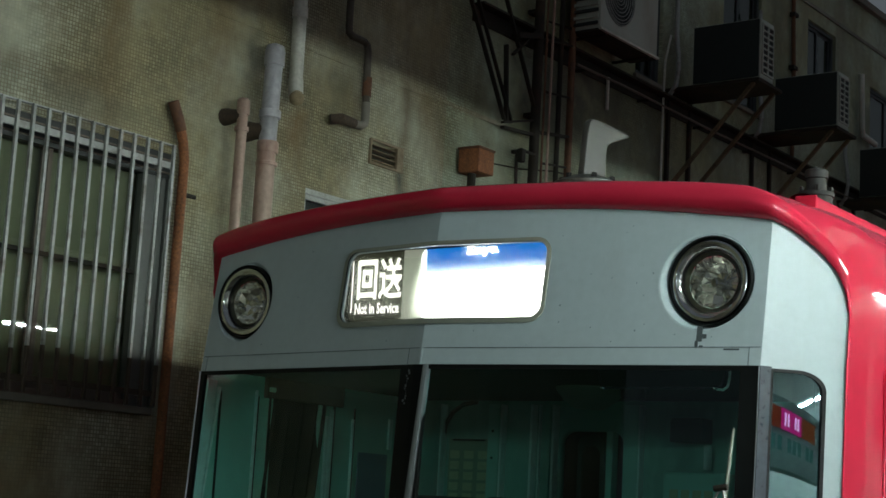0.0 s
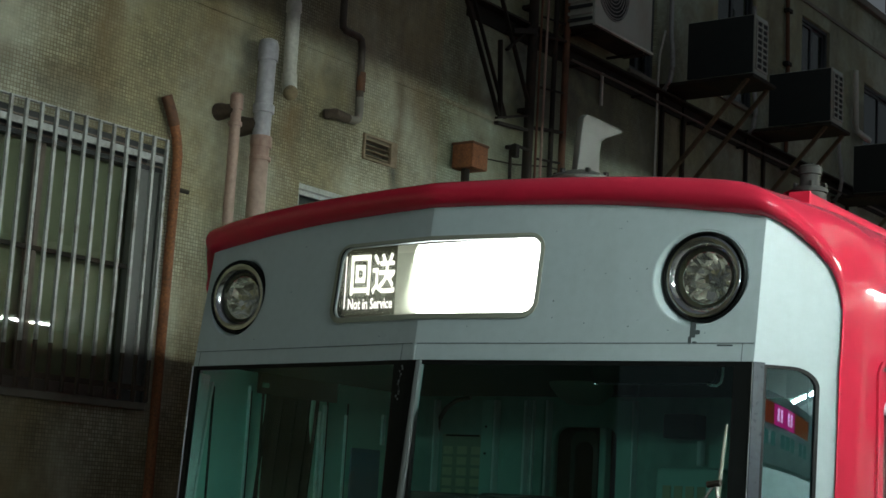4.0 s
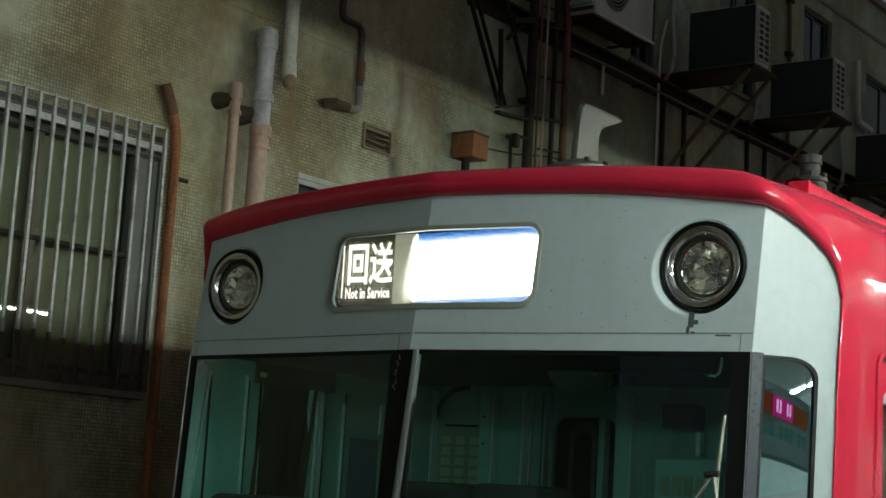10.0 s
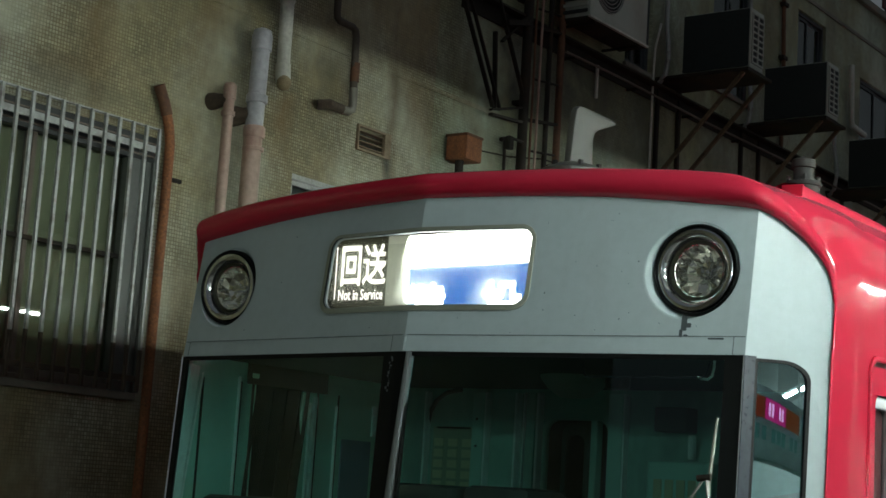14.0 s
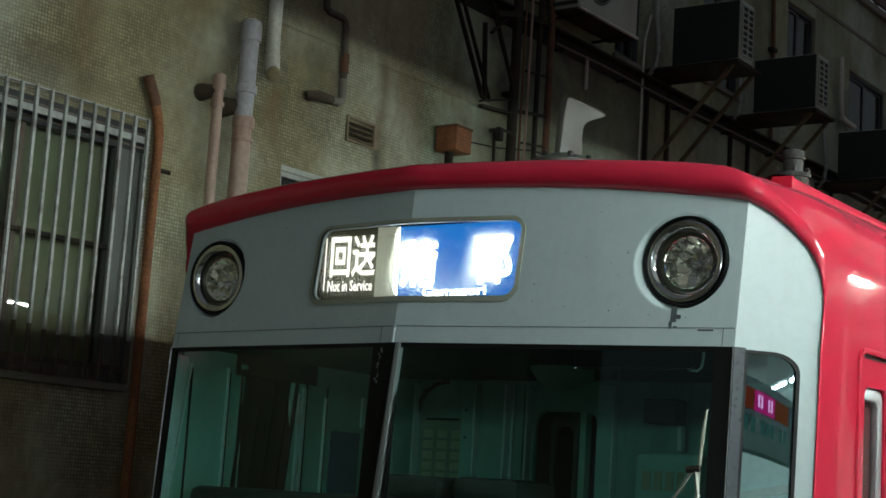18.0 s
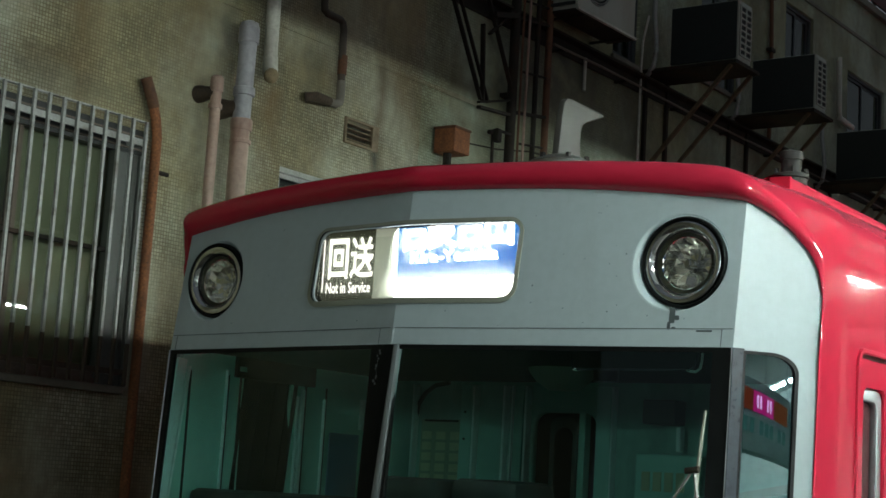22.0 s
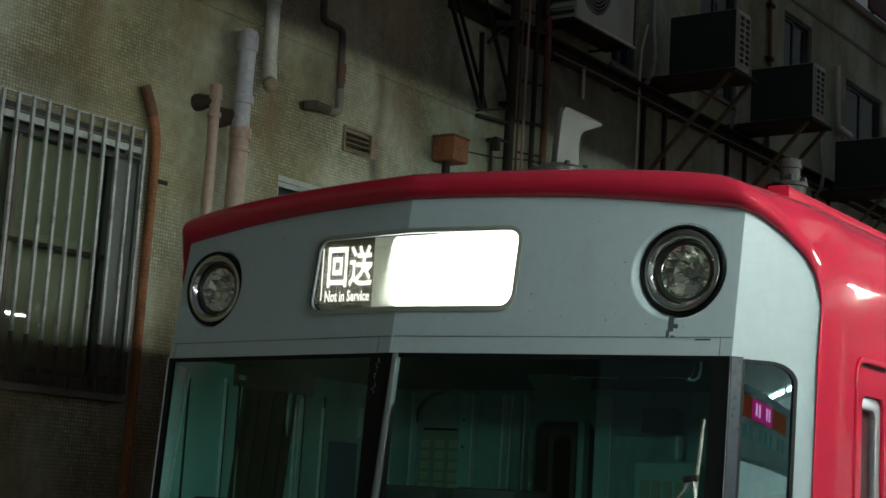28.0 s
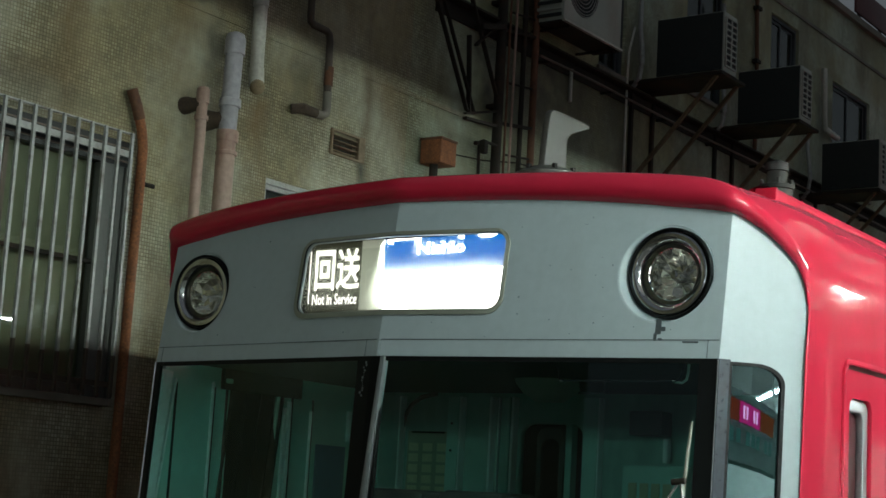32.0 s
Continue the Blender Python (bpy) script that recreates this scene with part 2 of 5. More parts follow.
PLATE.node_tree.nodes["Principled BSDF"].inputs["Emission Strength"].default_value = 0.03
OCHRE, SOOT_SHADE, BROWN = (0.17, 0.095, 0.025), (0.043, 0.046, 0.031), (0.088, 0.056, 0.021)
# runs at y 6.4 and 2.40 paint shade: unlit far wall, stack pipe's shadow
RUNS = [(6.4, 1.3, 6.2, 4.5, 0.95, SOOT_SHADE), (0.9, 0.6, 4.85, 4.35, 0.9, BROWN), (0.2, 0.5, 5.0, 4.4, 0.6, BROWN), (1.32, 0.16, 5.75, 4.3, 0.85, OCHRE), (1.0, 0.5, 5.8, 4.75, 0.45, OCHRE), (0.5, 0.3, 5.9, 4.6, 0.4, SOOT_SHADE), (2.12, 0.22, 5.65, 4.7, 0.6, OCHRE), (2.40, 0.12, 5.46, 4.2, 0.55, SOOT_SHADE), (2.82, 0.14, 5.06, 4.2, 0.9, OCHRE),
        (3.20, 0.18, 5.40, 4.7, 0.5, SOOT_SHADE), (3.90, 0.10, 5.46, 4.3, 0.9, BROWN), (3.88, 0.07, 4.87, 4.2, 0.95, SOOT_SHADE), (4.15, 0.2, 5.46, 4.9, 0.5, OCHRE), (1.2, 0.9, 4.75, 4.45, 0.55, SOOT_SHADE), (5.0, 0.35, 5.6, 4.7, 0.8, BROWN), (5.6, 0.4, 6.1, 4.9, 0.8, SOOT_SHADE),
        (7.3, 0.3, 6.2, 4.9, 0.7, SOOT_SHADE), (8.6, 0.5, 6.2, 5.0, 0.7, SOOT_SHADE), (10.0, 0.4, 7.1, 5.6, 0.7, SOOT_SHADE), (12.0, 0.5, 7.3, 5.9, 0.7, SOOT_SHADE), (3.3, 1.2, 8.3, 5.4, 0.7, SOOT_SHADE), (6.6, 0.6, 8.3, 6.4, 0.6, SOOT_SHADE), (9.8, 0.5, 8.2, 7.0, 0.6, BROWN)]
TILE = tiled("mosaic_tile", (0.335, 0.308, 0.197), (0.42, 0.39, 0.315), runs=RUNS)
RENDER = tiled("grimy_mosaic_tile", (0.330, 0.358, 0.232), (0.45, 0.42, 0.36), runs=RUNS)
CONCRETE = mat("stained_mortar", (0.20, 0.19, 0.155), rough=0.85, vary=0.2, scale=1.8, bump=0.3, stain=(0.07, 0.06, 0.045), stain_amount=0.8, streak=4)
RUST = mat("rusty_iron", (0.13, 0.058, 0.028), rough=0.8, vary=0.35, scale=7, bump=0.5, bump_scale=80, stain=(0.045, 0.022, 0.014), stain_amount=0.9, stain_scale=6)
RUSTBRIGHT = mat("orange_rust_iron", (0.23, 0.088, 0.034), rough=0.85, vary=0.75, scale=9, bump=0.6, bump_scale=70, stain=(0.05, 0.024, 0.016), stain_amount=1.0, stain_scale=4, streak=2)
DARKIRON = mat("dark_iron", (0.024, 0.021, 0.016), rough=0.75, spec=0.22, vary=0.3, scale=6, bump=0.4, stain=(0.06, 0.034, 0.018), stain_amount=0.7, stain_scale=4)
PIPEIRON = mat("weathered_brown_pipe", (0.075, 0.062, 0.046), rough=0.7, vary=0.35, scale=6, bump=0.3, stain=(0.03, 0.024, 0.018), stain_amount=0.8, stain_scale=4)
VENTBROWN = mat("rust_stained_vent", (0.24, 0.185, 0.115), rough=0.7, vary=0.3, scale=12, stain=(0.10, 0.06, 0.03), stain_amount=0.8, stain_scale=8)
JAMBGREY = mat("dull_grey_stile", (0.105, 0.112, 0.102), rough=0.5, metal=0.2, vary=0.2, scale=5, stain=(0.05, 0.045, 0.035), stain_amount=0.7, stain_scale=5, streak=5)
PIPEGREY = mat("grey_plastic_pipe", (0.36, 0.36, 0.375), rough=0.5, vary=0.3, scale=4, bump=0.08, bump_scale=30, stain=(0.12, 0.105, 0.09), stain_amount=0.9, stain_scale=3, streak=4)
PIPEPINK = mat("faded_pink_pipe", (0.37, 0.26, 0.205), rough=0.6, vary=0.3, scale=4, bump=0.08, bump_scale=30, stain=(0.22, 0.10, 0.07), stain_amount=0.9, stain_scale=4, streak=3)
PIPEWHITE = mat("white_plastic_pipe", (0.60, 0.61, 0.54), rough=0.45, vary=0.3, scale=6, bump=0.2, bump_scale=40, stain=(0.17, 0.14, 0.09), stain_amount=0.85, streak=4)
CURTAIN = mat("beige_blind", (0.25, 0.232, 0.14), rough=0.8, vary=0.1, scale=2)
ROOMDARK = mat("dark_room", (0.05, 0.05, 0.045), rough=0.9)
ACWHITE = mat("off_white_casing", (0.38, 0.42, 0.36), rough=0.45, vary=0.1, stain=(0.25, 0.21, 0.15), stain_amount=0.6, stain_scale=3, streak=3)
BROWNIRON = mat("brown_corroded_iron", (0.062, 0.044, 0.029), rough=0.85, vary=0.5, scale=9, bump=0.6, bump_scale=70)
ACDARK = mat("dark_fins", (0.020, 0.027, 0.026), rough=0.7)
STAYRUST = mat("weathered_iron_stay", (0.13, 0.092, 0.052), rough=0.85, vary=0.6, scale=10, bump=0.5, stain=(0.04, 0.03, 0.018), stain_amount=0.9, stain_scale=9)
GREYSASH = mat("dark_grey_sash", (0.055, 0.066, 0.070), rough=0.45, metal=0.3, vary=0.2)
CABPALE = mat("pale_strip_paint", (0.86, 0.93, 0.92), rough=0.3)
CABBLACK = mat("unlit_pane", (0.012, 0.014, 0.013), rough=0.4)
CABGREEN = mat("pale_green_paint", (0.43, 0.74, 0.66), rough=0.45, vary=0.1, scale=3)
BULKHEAD = mat("bulkhead_green_paint", (0.34, 0.58, 0.51), rough=0.45, vary=0.2, scale=3, stain=(0.10, 0.16, 0.14), stain_amount=0.6, stain_scale=2, streak=3)
CEILDARK = mat("dark_shaded_ceiling", (0.028, 0.034, 0.030), rough=0.8)
CABDARK = mat("dark_green_paint_and_shade", (0.08, 0.10, 0.09), rough=0.6, vary=0.15, scale=3)
CONSOLE = mat("console_black", (0.02, 0.022, 0.022), rough=0.6)
ASPHALT = mat("ballast", (0.09, 0.082, 0.072), rough=0.95, vary=0.4, scale=10, bump=1.0, bump_scale=30)
PAVE = mat("platform_paving", (0.20, 0.19, 0.18), rough=0.8, vary=0.2, scale=3, bump=0.2)
CANOPY = mat("canopy_sheet", (0.68, 0.71, 0.70), rough=0.6, vary=0.12, scale=2)
WHITEPART = mat("weathered_fibreglass", (0.056, 0.057, 0.049), rough=0.5, vary=0.3, scale=8, stain=(0.035, 0.032, 0.026), stain_amount=0.9, stain_scale=11, streak=2)
CASTGREY = mat("grey_casting", (0.028, 0.028, 0.027), rough=0.8, spec=0.25, vary=0.2, scale=8, stain=(0.11, 0.08, 0.055), stain_amount=0.6, stain_scale=8)
WINDSCREEN = pane("green_tinted_glass", (0.76, 0.96, 0.93), 1.45)
CORNERGLASS = pane("corner_glass", (0.50, 0.70, 0.70), 3.0, 0.0, (0.66, 0.93, 1.0))
CLEAR = pane("clear_glass", (0.85, 0.9, 0.88), 1.5)
DOORGLASS = pane("door_glass", (0.9, 0.9, 0.9), 1.2, 0.0, (0.22, 0.22, 0.22))
# scattering added to the sign glass as a stand-in for bloom round the letters
SIGNGLASS = bloom_pane("bloom_sign_glass", 0.26, (0.92, 1.0, 0.86))
LENS = pane("lamp_lens", (0.92, 0.93, 0.88), 1.5)
TUBE = glow("fluorescent_tube", (0.87, 1.0, 0.93), TUBE_GLOW)
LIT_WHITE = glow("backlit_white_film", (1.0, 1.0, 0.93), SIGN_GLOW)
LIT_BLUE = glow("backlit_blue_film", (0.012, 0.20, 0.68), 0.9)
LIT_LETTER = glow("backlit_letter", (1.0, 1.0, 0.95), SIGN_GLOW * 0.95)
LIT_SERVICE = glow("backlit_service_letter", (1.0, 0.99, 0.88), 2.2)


# ---- building blocks ----
BASE = {}


def thing(name, x, y, z, label, category, group="", kind=""):
    ob = new(name)
    ob.empty_display_size = 0.1
    ob.location = (x, y, z)
    BASE[ob] = Vector((x, y, z))
    return tagged(ob, label, category, group, kind)


def part(name, bm, material, parent=None, label="", smooth=True):
    """Links a bmesh, given in world coordinates, as one mesh object under a thing or part."""
    base = BASE[parent] if parent is not None else Vector((0, 0, 0))
    bmesh.ops.remove_doubles(bm, verts=bm.verts, dist=1e-6)
    bmesh.ops.recalc_face_normals(bm, faces=bm.faces)
    bmesh.ops.translate(bm, verts=bm.verts, vec=-base)
    me = bpy.data.meshes.new(name)
    bm.to_mesh(me)
    bm.free()
    me.materials.append(material)
    if smooth:
        for f in me.polygons:
            f.use_smooth = True
        me.set_sharp_from_angle(angle=radians(35))
    ob = new(name, me)
    if parent is not None:
        ob.parent = parent
    BASE[ob] = base
    if label:
        ob["label"] = label
    return ob


def whole(name, bm, material, label, category, group="", kind="", smooth=True):
    return tagged(part(name, bm, material, None, "", smooth), label, category, group, kind)


def box(x0, x1, y0, y1, z0, z1, bevel=0.0, bm=None):
    own = bmesh.new()
    bmesh.ops.create_cube(own, size=1, matrix=Matrix.Translation(((x0 + x1) / 2, (y0 + y1) / 2, (z0 + z1) / 2)) @ Matrix.Diagonal((x1 - x0, y1 - y0, z1 - z0, 1)))
    if bevel:
        bmesh.ops.bevel(own, geom=list(own.edges), offset=bevel, segments=2, affect="EDGES", profile=0.5)
    return own if bm is None else join(bm, own)


def join(bm, other):
    me = bpy.data.meshes.new("tmp")
    other.to_mesh(me)
    other.free()
    bm.from_mesh(me)
    bpy.data.meshes.remove(me)
    return bm


def sweep(points, radius, seg=12, closed_ends=True, bm=None):
    """A round bar or pipe along points; radius is one number or one for each point."""
    own = bmesh.new()
    pts = [Vector(p) for p in points]
    rad = radius if isinstance(radius, (list, tuple)) else [radius] * len(pts)
    rings = []
    ref = None
    for i, p in enumerate(pts):
        d = (pts[min(i + 1, len(pts) - 1)] - pts[max(i - 1, 0)]).normalized()
        if ref is None:
            ref = d.orthogonal().normalized()
        ref = (ref - d * ref.dot(d)).normalized()
        side = d.cross(ref)
        rings.append([own.verts.new(p + (ref * math.cos(a) + side * math.sin(a)) * rad[i]) for a in (2 * math.pi * j / seg for j in range(seg))])
    for a, b in zip(rings, rings[1:]):
        for j in range(seg):
            own.faces.new((a[j], a[(j + 1) % seg], b[(j + 1) % seg], b[j]))
    if closed_ends:
        own.faces.new(rings[0][::-1])
        own.faces.new(rings[-1])
    return own if bm is None else join(bm, own)


def bar(a, b, w, h=None, bm=None):
    """A straight bar of rectangular section from a to b."""
    a, b = Vector(a), Vector(b)
    own = bmesh.new()
    d = b - a
    q = d.to_track_quat("Z", "Y").to_matrix().to_4x4()
    bmesh.ops.create_cube(own, size=1, matrix=Matrix.Translation((a + b) / 2) @ q @ Matrix.Diagonal((w, h or w, d.length, 1)))
    return own if bm is None else join(bm, own)


def lathe(profile, m, seg=40):
    """Turns (radius, height) pairs about the z axis of the pose m."""
    bm = bmesh.new()
    rings = []
    for r, h in profile:
        if r < 1e-5:
            rings.append([bm.verts.new(m @ Vector((0, 0, h)))])
        else:
            rings.append([bm.verts.new(m @ Vector((r * math.cos(a), r * math.sin(a), h))) for a in (2 * math.pi * j / seg for j in range(seg))])
    for a, b in zip(rings, rings[1:]):
        for j in range(seg):
            k = (j + 1) % seg
            if len(a) == 1 and len(b) == 1:
                continue
            if len(a) == 1:
                bm.faces.new((a[0], b[j], b[k]))
            elif len(b) == 1:
                bm.faces.new((a[j], a[k], b[0]))
            else:
                bm.faces.new((a[j], a[k], b[k], b[j]))
    return bm


def rounded(x0, x1, z0, z1, r, n=6):
    """The outline of a rectangle with round corners."""
    pts = []
    rr = r if isinstance(r, (list, tuple)) else [r] * 4
    for (cx, cz, a0), q in zip(((x1, z1, 0), (x0, z1, 90), (x0, z0, 180), (x1, z0, 270)), rr):
        sx, sz = (-1 if cx == x1 else 1), (-1 if cz == z1 else 1)
        if q == 0:
            pts.append((cx, cz))
            continue
        for i in range(n + 1):
            a = radians(a0 + 90 * i / n)
            pts.append((cx + sx * q + q * math.cos(a), cz + sz * q + q * math.sin(a)))
    return pts


def circle(cx, cz, r, n=40):
    return [(cx + r * math.cos(2 * math.pi * i / n), cz + r * math.sin(2 * math.pi * i / n)) for i in range(n)]


def plate(loops, thick, place, bevel=0.0):
    """A flat plate with holes. loops: outline and holes as (u, v); place maps (u, v, w) to the world, w from 0 to thick."""
    cu = bpy.data.curves.new("plate", "CURVE")
    cu.dimensions, cu.fill_mode = "2D", "BOTH"
    cu.extrude, cu.bevel_depth, cu.bevel_resolution = max(thick / 2 - bevel, 0), bevel, 1
    cu.offset = -bevel
    for loop in loops:
        s = cu.splines.new("POLY")
        s.points.add(len(loop) - 1)
        for p, (u, v) in zip(s.points, loop):
            p.co = (u, v, 0, 1)
        s.use_cyclic_u = True
    ob = new("plate", cu)
    bpy.context.view_layer.update()
    me = bpy.data.meshes.new_from_object(ob.evaluated_get(bpy.context.evaluated_depsgraph_get()))
    bm = bmesh.new()
    bm.from_mesh(me)
    bpy.data.objects.remove(ob)
    bpy.data.curves.remove(cu)
    bpy.data.meshes.remove(me)
    bmesh.ops.remove_doubles(bm, verts=bm.verts, dist=1e-5)
    for v in bm.verts:
        v.co = place(v.co.x, v.co.y, v.co.z + thick / 2)
    return bm


def letters(text, x0, x1, z0, z1, bold=0.0, weight=0.0):
    """Lettering from the built-in font as a flat bmesh in (x, z), stretched to fill a box; weight thickens the strokes by that many metres."""
    x0, x1, z0, z1 = x0 + weight, x1 - weight, z0 + weight, z1 - weight
    cu = bpy.data.curves.new("letters", "FONT")
    cu.body = text
    cu.offset = bold
    cu.resolution_u = 2
    ob = new("letters", cu)
    bpy.context.view_layer.update()
    me = bpy.data.meshes.new_from_object(ob.evaluated_get(bpy.context.evaluated_depsgraph_get()))
    bm = bmesh.new()
    bm.from_mesh(me)
    bpy.data.objects.remove(ob)
    bpy.data.curves.remove(cu)
    bpy.data.meshes.remove(me)
    xs, ys = [v.co.x for v in bm.verts], [v.co.y for v in bm.verts]
    ax, bx, ay, by = min(xs), max(xs), min(ys), max(ys)
    for v in bm.verts:
        v.co = Vector((x0 + (v.co.x - ax) / (bx - ax) * (x1 - x0), 0, z0 + (v.co.y - ay) / (by - ay) * (z1 - z0)))
    if weight:
        one = bm.copy()
        for k in range(8):
            a = math.pi * k / 4
            copy = one.copy()
            bmesh.ops.translate(copy, verts=copy.verts, vec=(weight * math.cos(a), 0.00003 * (k + 1), weight * math.sin(a)))
            join(bm, copy)
        one.free()
    return bm


# ---- the setting: track bed, platform, canopy, the building's wall ----
WALL = -3.2
whole("ground", box(-60, 60, -60, 90, -0.5, -0.3), ASPHALT, "dark track ballast reaching into the night", "ground", kind="structure", smooth=False)
whole("platform", box(1.55, 14.0, -40, 40, -0.3, 1.07, 0.01), PAVE, "grey paved station platform", "platform", kind="structure", smooth=False)


def rail(x):
    bm = box(x - 0.035, x + 0.035, -30, 40, -0.04, 0.0)
    box(x - 0.008, x + 0.008, -30, 40, -0.14, -0.04, bm=bm)
    box(x - 0.06, x + 0.06, -30, 40, -0.16, -0.14, bm=bm)
    whole("rail", bm, DARKIRON, "worn steel rail on the track bed", "rail", "rails", smooth=False)


whole("sleeper_bed", box(-1.3, 1.3, -30, 40, -0.3, -0.16), CONCRETE, "concrete slab carrying the rails", "track bed", kind="structure", smooth=False)
for x in (-0.535, 0.535):
    rail(x)

# openings in the building's wall: y0, y1, z0, z1
GRILLE_WIN = (-0.52, 1.76, 3.12, 4.55)
JAMB = 1.84   # the opening goes on past the panes to a broad jamb
SMALL_WIN = (2.945, 3.75, 3.75, 4.588)
VENT = (3.545, 3.885, 4.872, 5.012)
UPPER_WINS = [(6.95, 7.40, 6.35, 7.40), (8.55, 9.35, 6.55, 7.75), (10.45, 11.17, 7.22, 7.84), (12.15, 13.3, 6.4, 7.55), (14.6, 15.8, 6.6, 7.7)]


def rect(y0, y1, z0, z1):
    return [(y0, z0), (y1, z0), (y1, z1), (y0, z1)]


def on_wall(u, v, w):
    return Vector((WALL - w, u, v))


wall = whole("wall_building", plate([rect(-14, 4.35, -0.3, 8.38), rect(GRILLE_WIN[0], JAMB, GRILLE_WIN[2], GRILLE_WIN[3]), rect(*SMALL_WIN), rect(*VENT)], 0.25, on_wall), TILE,
             "stained wall faced with small beige mosaic tiles", "wall", kind="structure", smooth=False)
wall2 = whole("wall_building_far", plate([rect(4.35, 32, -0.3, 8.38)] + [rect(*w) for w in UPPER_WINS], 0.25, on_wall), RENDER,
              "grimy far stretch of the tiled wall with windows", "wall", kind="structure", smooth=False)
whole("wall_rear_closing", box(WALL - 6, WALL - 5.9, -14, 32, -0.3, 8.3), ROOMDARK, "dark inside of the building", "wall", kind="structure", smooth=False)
bm = box(WALL - 0.30, WALL + 0.06, -14, 32, 8.38, 8.46, 0.01)
box(WALL - 6, WALL - 0.25, -14, 32, 8.30, 8.38, bm=bm)
whole("roof_edge", bm, CONCRETE, "concrete parapet along the roof edge", "roof", kind="structure", smooth=False)
# thin mortar ledge above the tiles
whole("trim_ledge", box(WALL, WALL + 0.010, -14, 5.4, 5.44, 5.475, 0.004), TILE, "thin mortar joint along the wall", "trim", kind="structure", smooth=False)
whole("trim_ledge_upper", box(WALL, WALL + 0.014, 4.36, 32, 7.98, 8.02, 0.004), CONCRETE, "thin mortar joint under the parapet", "trim", kind="structure", smooth=False)

# platform canopy with its fascia; tubes hang below
bm = box(1.72, 14.0, -40, 40, 4.74, 4.80)
box(1.70, 1.76, -40, 40, 4.60, 4.86, bm=bm)
whole("canopy", bm, CANOPY, "pale sheet canopy over the platform", "canopy", kind="structure", smooth=False)
for i in range(16):
    y = -36.5 + 4.5 * i
    whole("canopy_beam", box(1.78, 13.9, y - 0.06, y + 0.06, 4.62, 4.74, 0.006), CANOPY, "painted steel beam under the canopy", "beam", "canopy beams", smooth=False)


def tube_light(x, y, turn=0):
    """A tube fitting under the canopy, real or added fill, along the track or, turned by 90 degrees, across it."""
    t = thing("tube_light", x, y, 4.35, "white tube fitting under the canopy, real row and added fill", "lamp", "platform lights")
    part("housing", box(x - 0.07, x + 0.07, y - 0.64, y + 0.64, 4.39, 4.742, 0.008), CANOPY, t, smooth=False)
    part("tube", sweep([(x, y - 0.6, 4.36), (x, y + 0.6, 4.36)], 0.016, 10), TUBE, t, "glowing white tube")
    for s in (-1, 1):
        part("holder", box(x - 0.02, x + 0.02, y + s * 0.61 - 0.012, y + s * 0.61 + 0.012, 4.33, 4.39), ACWHITE, t, smooth=False)
    t.rotation_euler.z = radians(turn)


for y in (-0.6, 1.7, 9.75, 13.4, 17.05):
    tube_light(3.0, y)
tube_light(3.8, 6.45)
# unseen fill: crosswise tubes added to brighten the nose and cab
for y in (-13.0, -19.0):
    tube_light(3.6, y, 90)
for y in (-5.4, -1.75, -0.4, 4.6):
    tube_light(10.7, y)
# unseen fill: second row added to brighten the red side
for y in (3.5, 7.5):
    tube_light(7.4, y)
# unseen far tubes added to light what the red side reflects
for y in (33.0, 37.0):
    tube_light(10.7, y)

# unseen wall, added pale so the train's red side has something bright to reflect
whole("wall_platform_rear", box(14.0, 14.15, -40, 40, -0.3, 4.8), CANOPY, "unseen wall behind the platform, made pale as a reflector", "wall", kind="structure", smooth=False)
for y in (-8.0, -3.2, 1.6, 6.4, 11.2):
    t = thing("canopy_column", 6.2, y, 1.07, "pale green painted steel canopy column", "column", "canopy columns")
    part("shaft", box(6.12, 6.28, y - 0.08, y + 0.08, 1.07, 4.742, 0.01), CABGREEN, t, smooth=False)
    part("footing", box(6.06, 6.34, y - 0.14, y + 0.14, 1.07, 1.13, 0.01), CONCRETE, t, smooth=False)

# departure board hung under the canopy, with rows of coloured lamp cells
board = thing("departure_board", 5.704, -0.925, 3.33, "dark departure board with glowing pink and orange rows", "display board")
TURN = Matrix.Translation((5.704, -0.925, 0)) @ Matrix.Rotation(radians(28), 4, "Z") @ Matrix.Diagonal((1.28, 1, 1, 1))


def on_board(u0, u1, v0, v1, w0, w1, bevel=0.0):
    """A block on the board: u along it, w out of its face."""
    bm = box(u0, u1, w0, w1, v0, v1, bevel)
    bm.transform(TURN)
    return bm


part("case", on_board(-1.05, 1.30, 3.27, 3.68, -0.16, -0.004, 0.01), mat("board_case", (0.12, 0.14, 0.145), rough=0.5), board)
for u0, u1, v0, v1, name, col, power in ((-0.80, -0.45, 3.50, 3.62, "orange_cells", (1.0, 0.16, 0.06), 0.32), (-0.45, 0.25, 3.50, 3.62, "pink_cells", (1.0, 0.02, 0.30), 1.15), (0.25, 0.85, 3.50, 3.62, "orange_cells", (1.0, 0.25, 0.08), 0.3)):
    part(name, on_board(u0, u1, v0, v1, -0.004, 0.002), glow(name, col, power), board, "row of glowing cells", smooth=False)
for u in (-0.34, -0.24, 0.0, 0.10):
    part("bar", on_board(u, u + 0.06, 3.525, 3.60, 0.002, 0.004), glow("pale_cells", (1.0, 0.5, 0.85), 3.0), board, smooth=False)
for u in (-0.72, -0.52, -0.22, -0.04, 0.14, 0.46, 0.66):
    part("green_cells", on_board(u, u + 0.12, 3.38, 3.46, -0.004, 0.002), glow("green_cells", (0.12, 0.42, 0.36), 0.4), board, "group of dim teal cells", smooth=False)
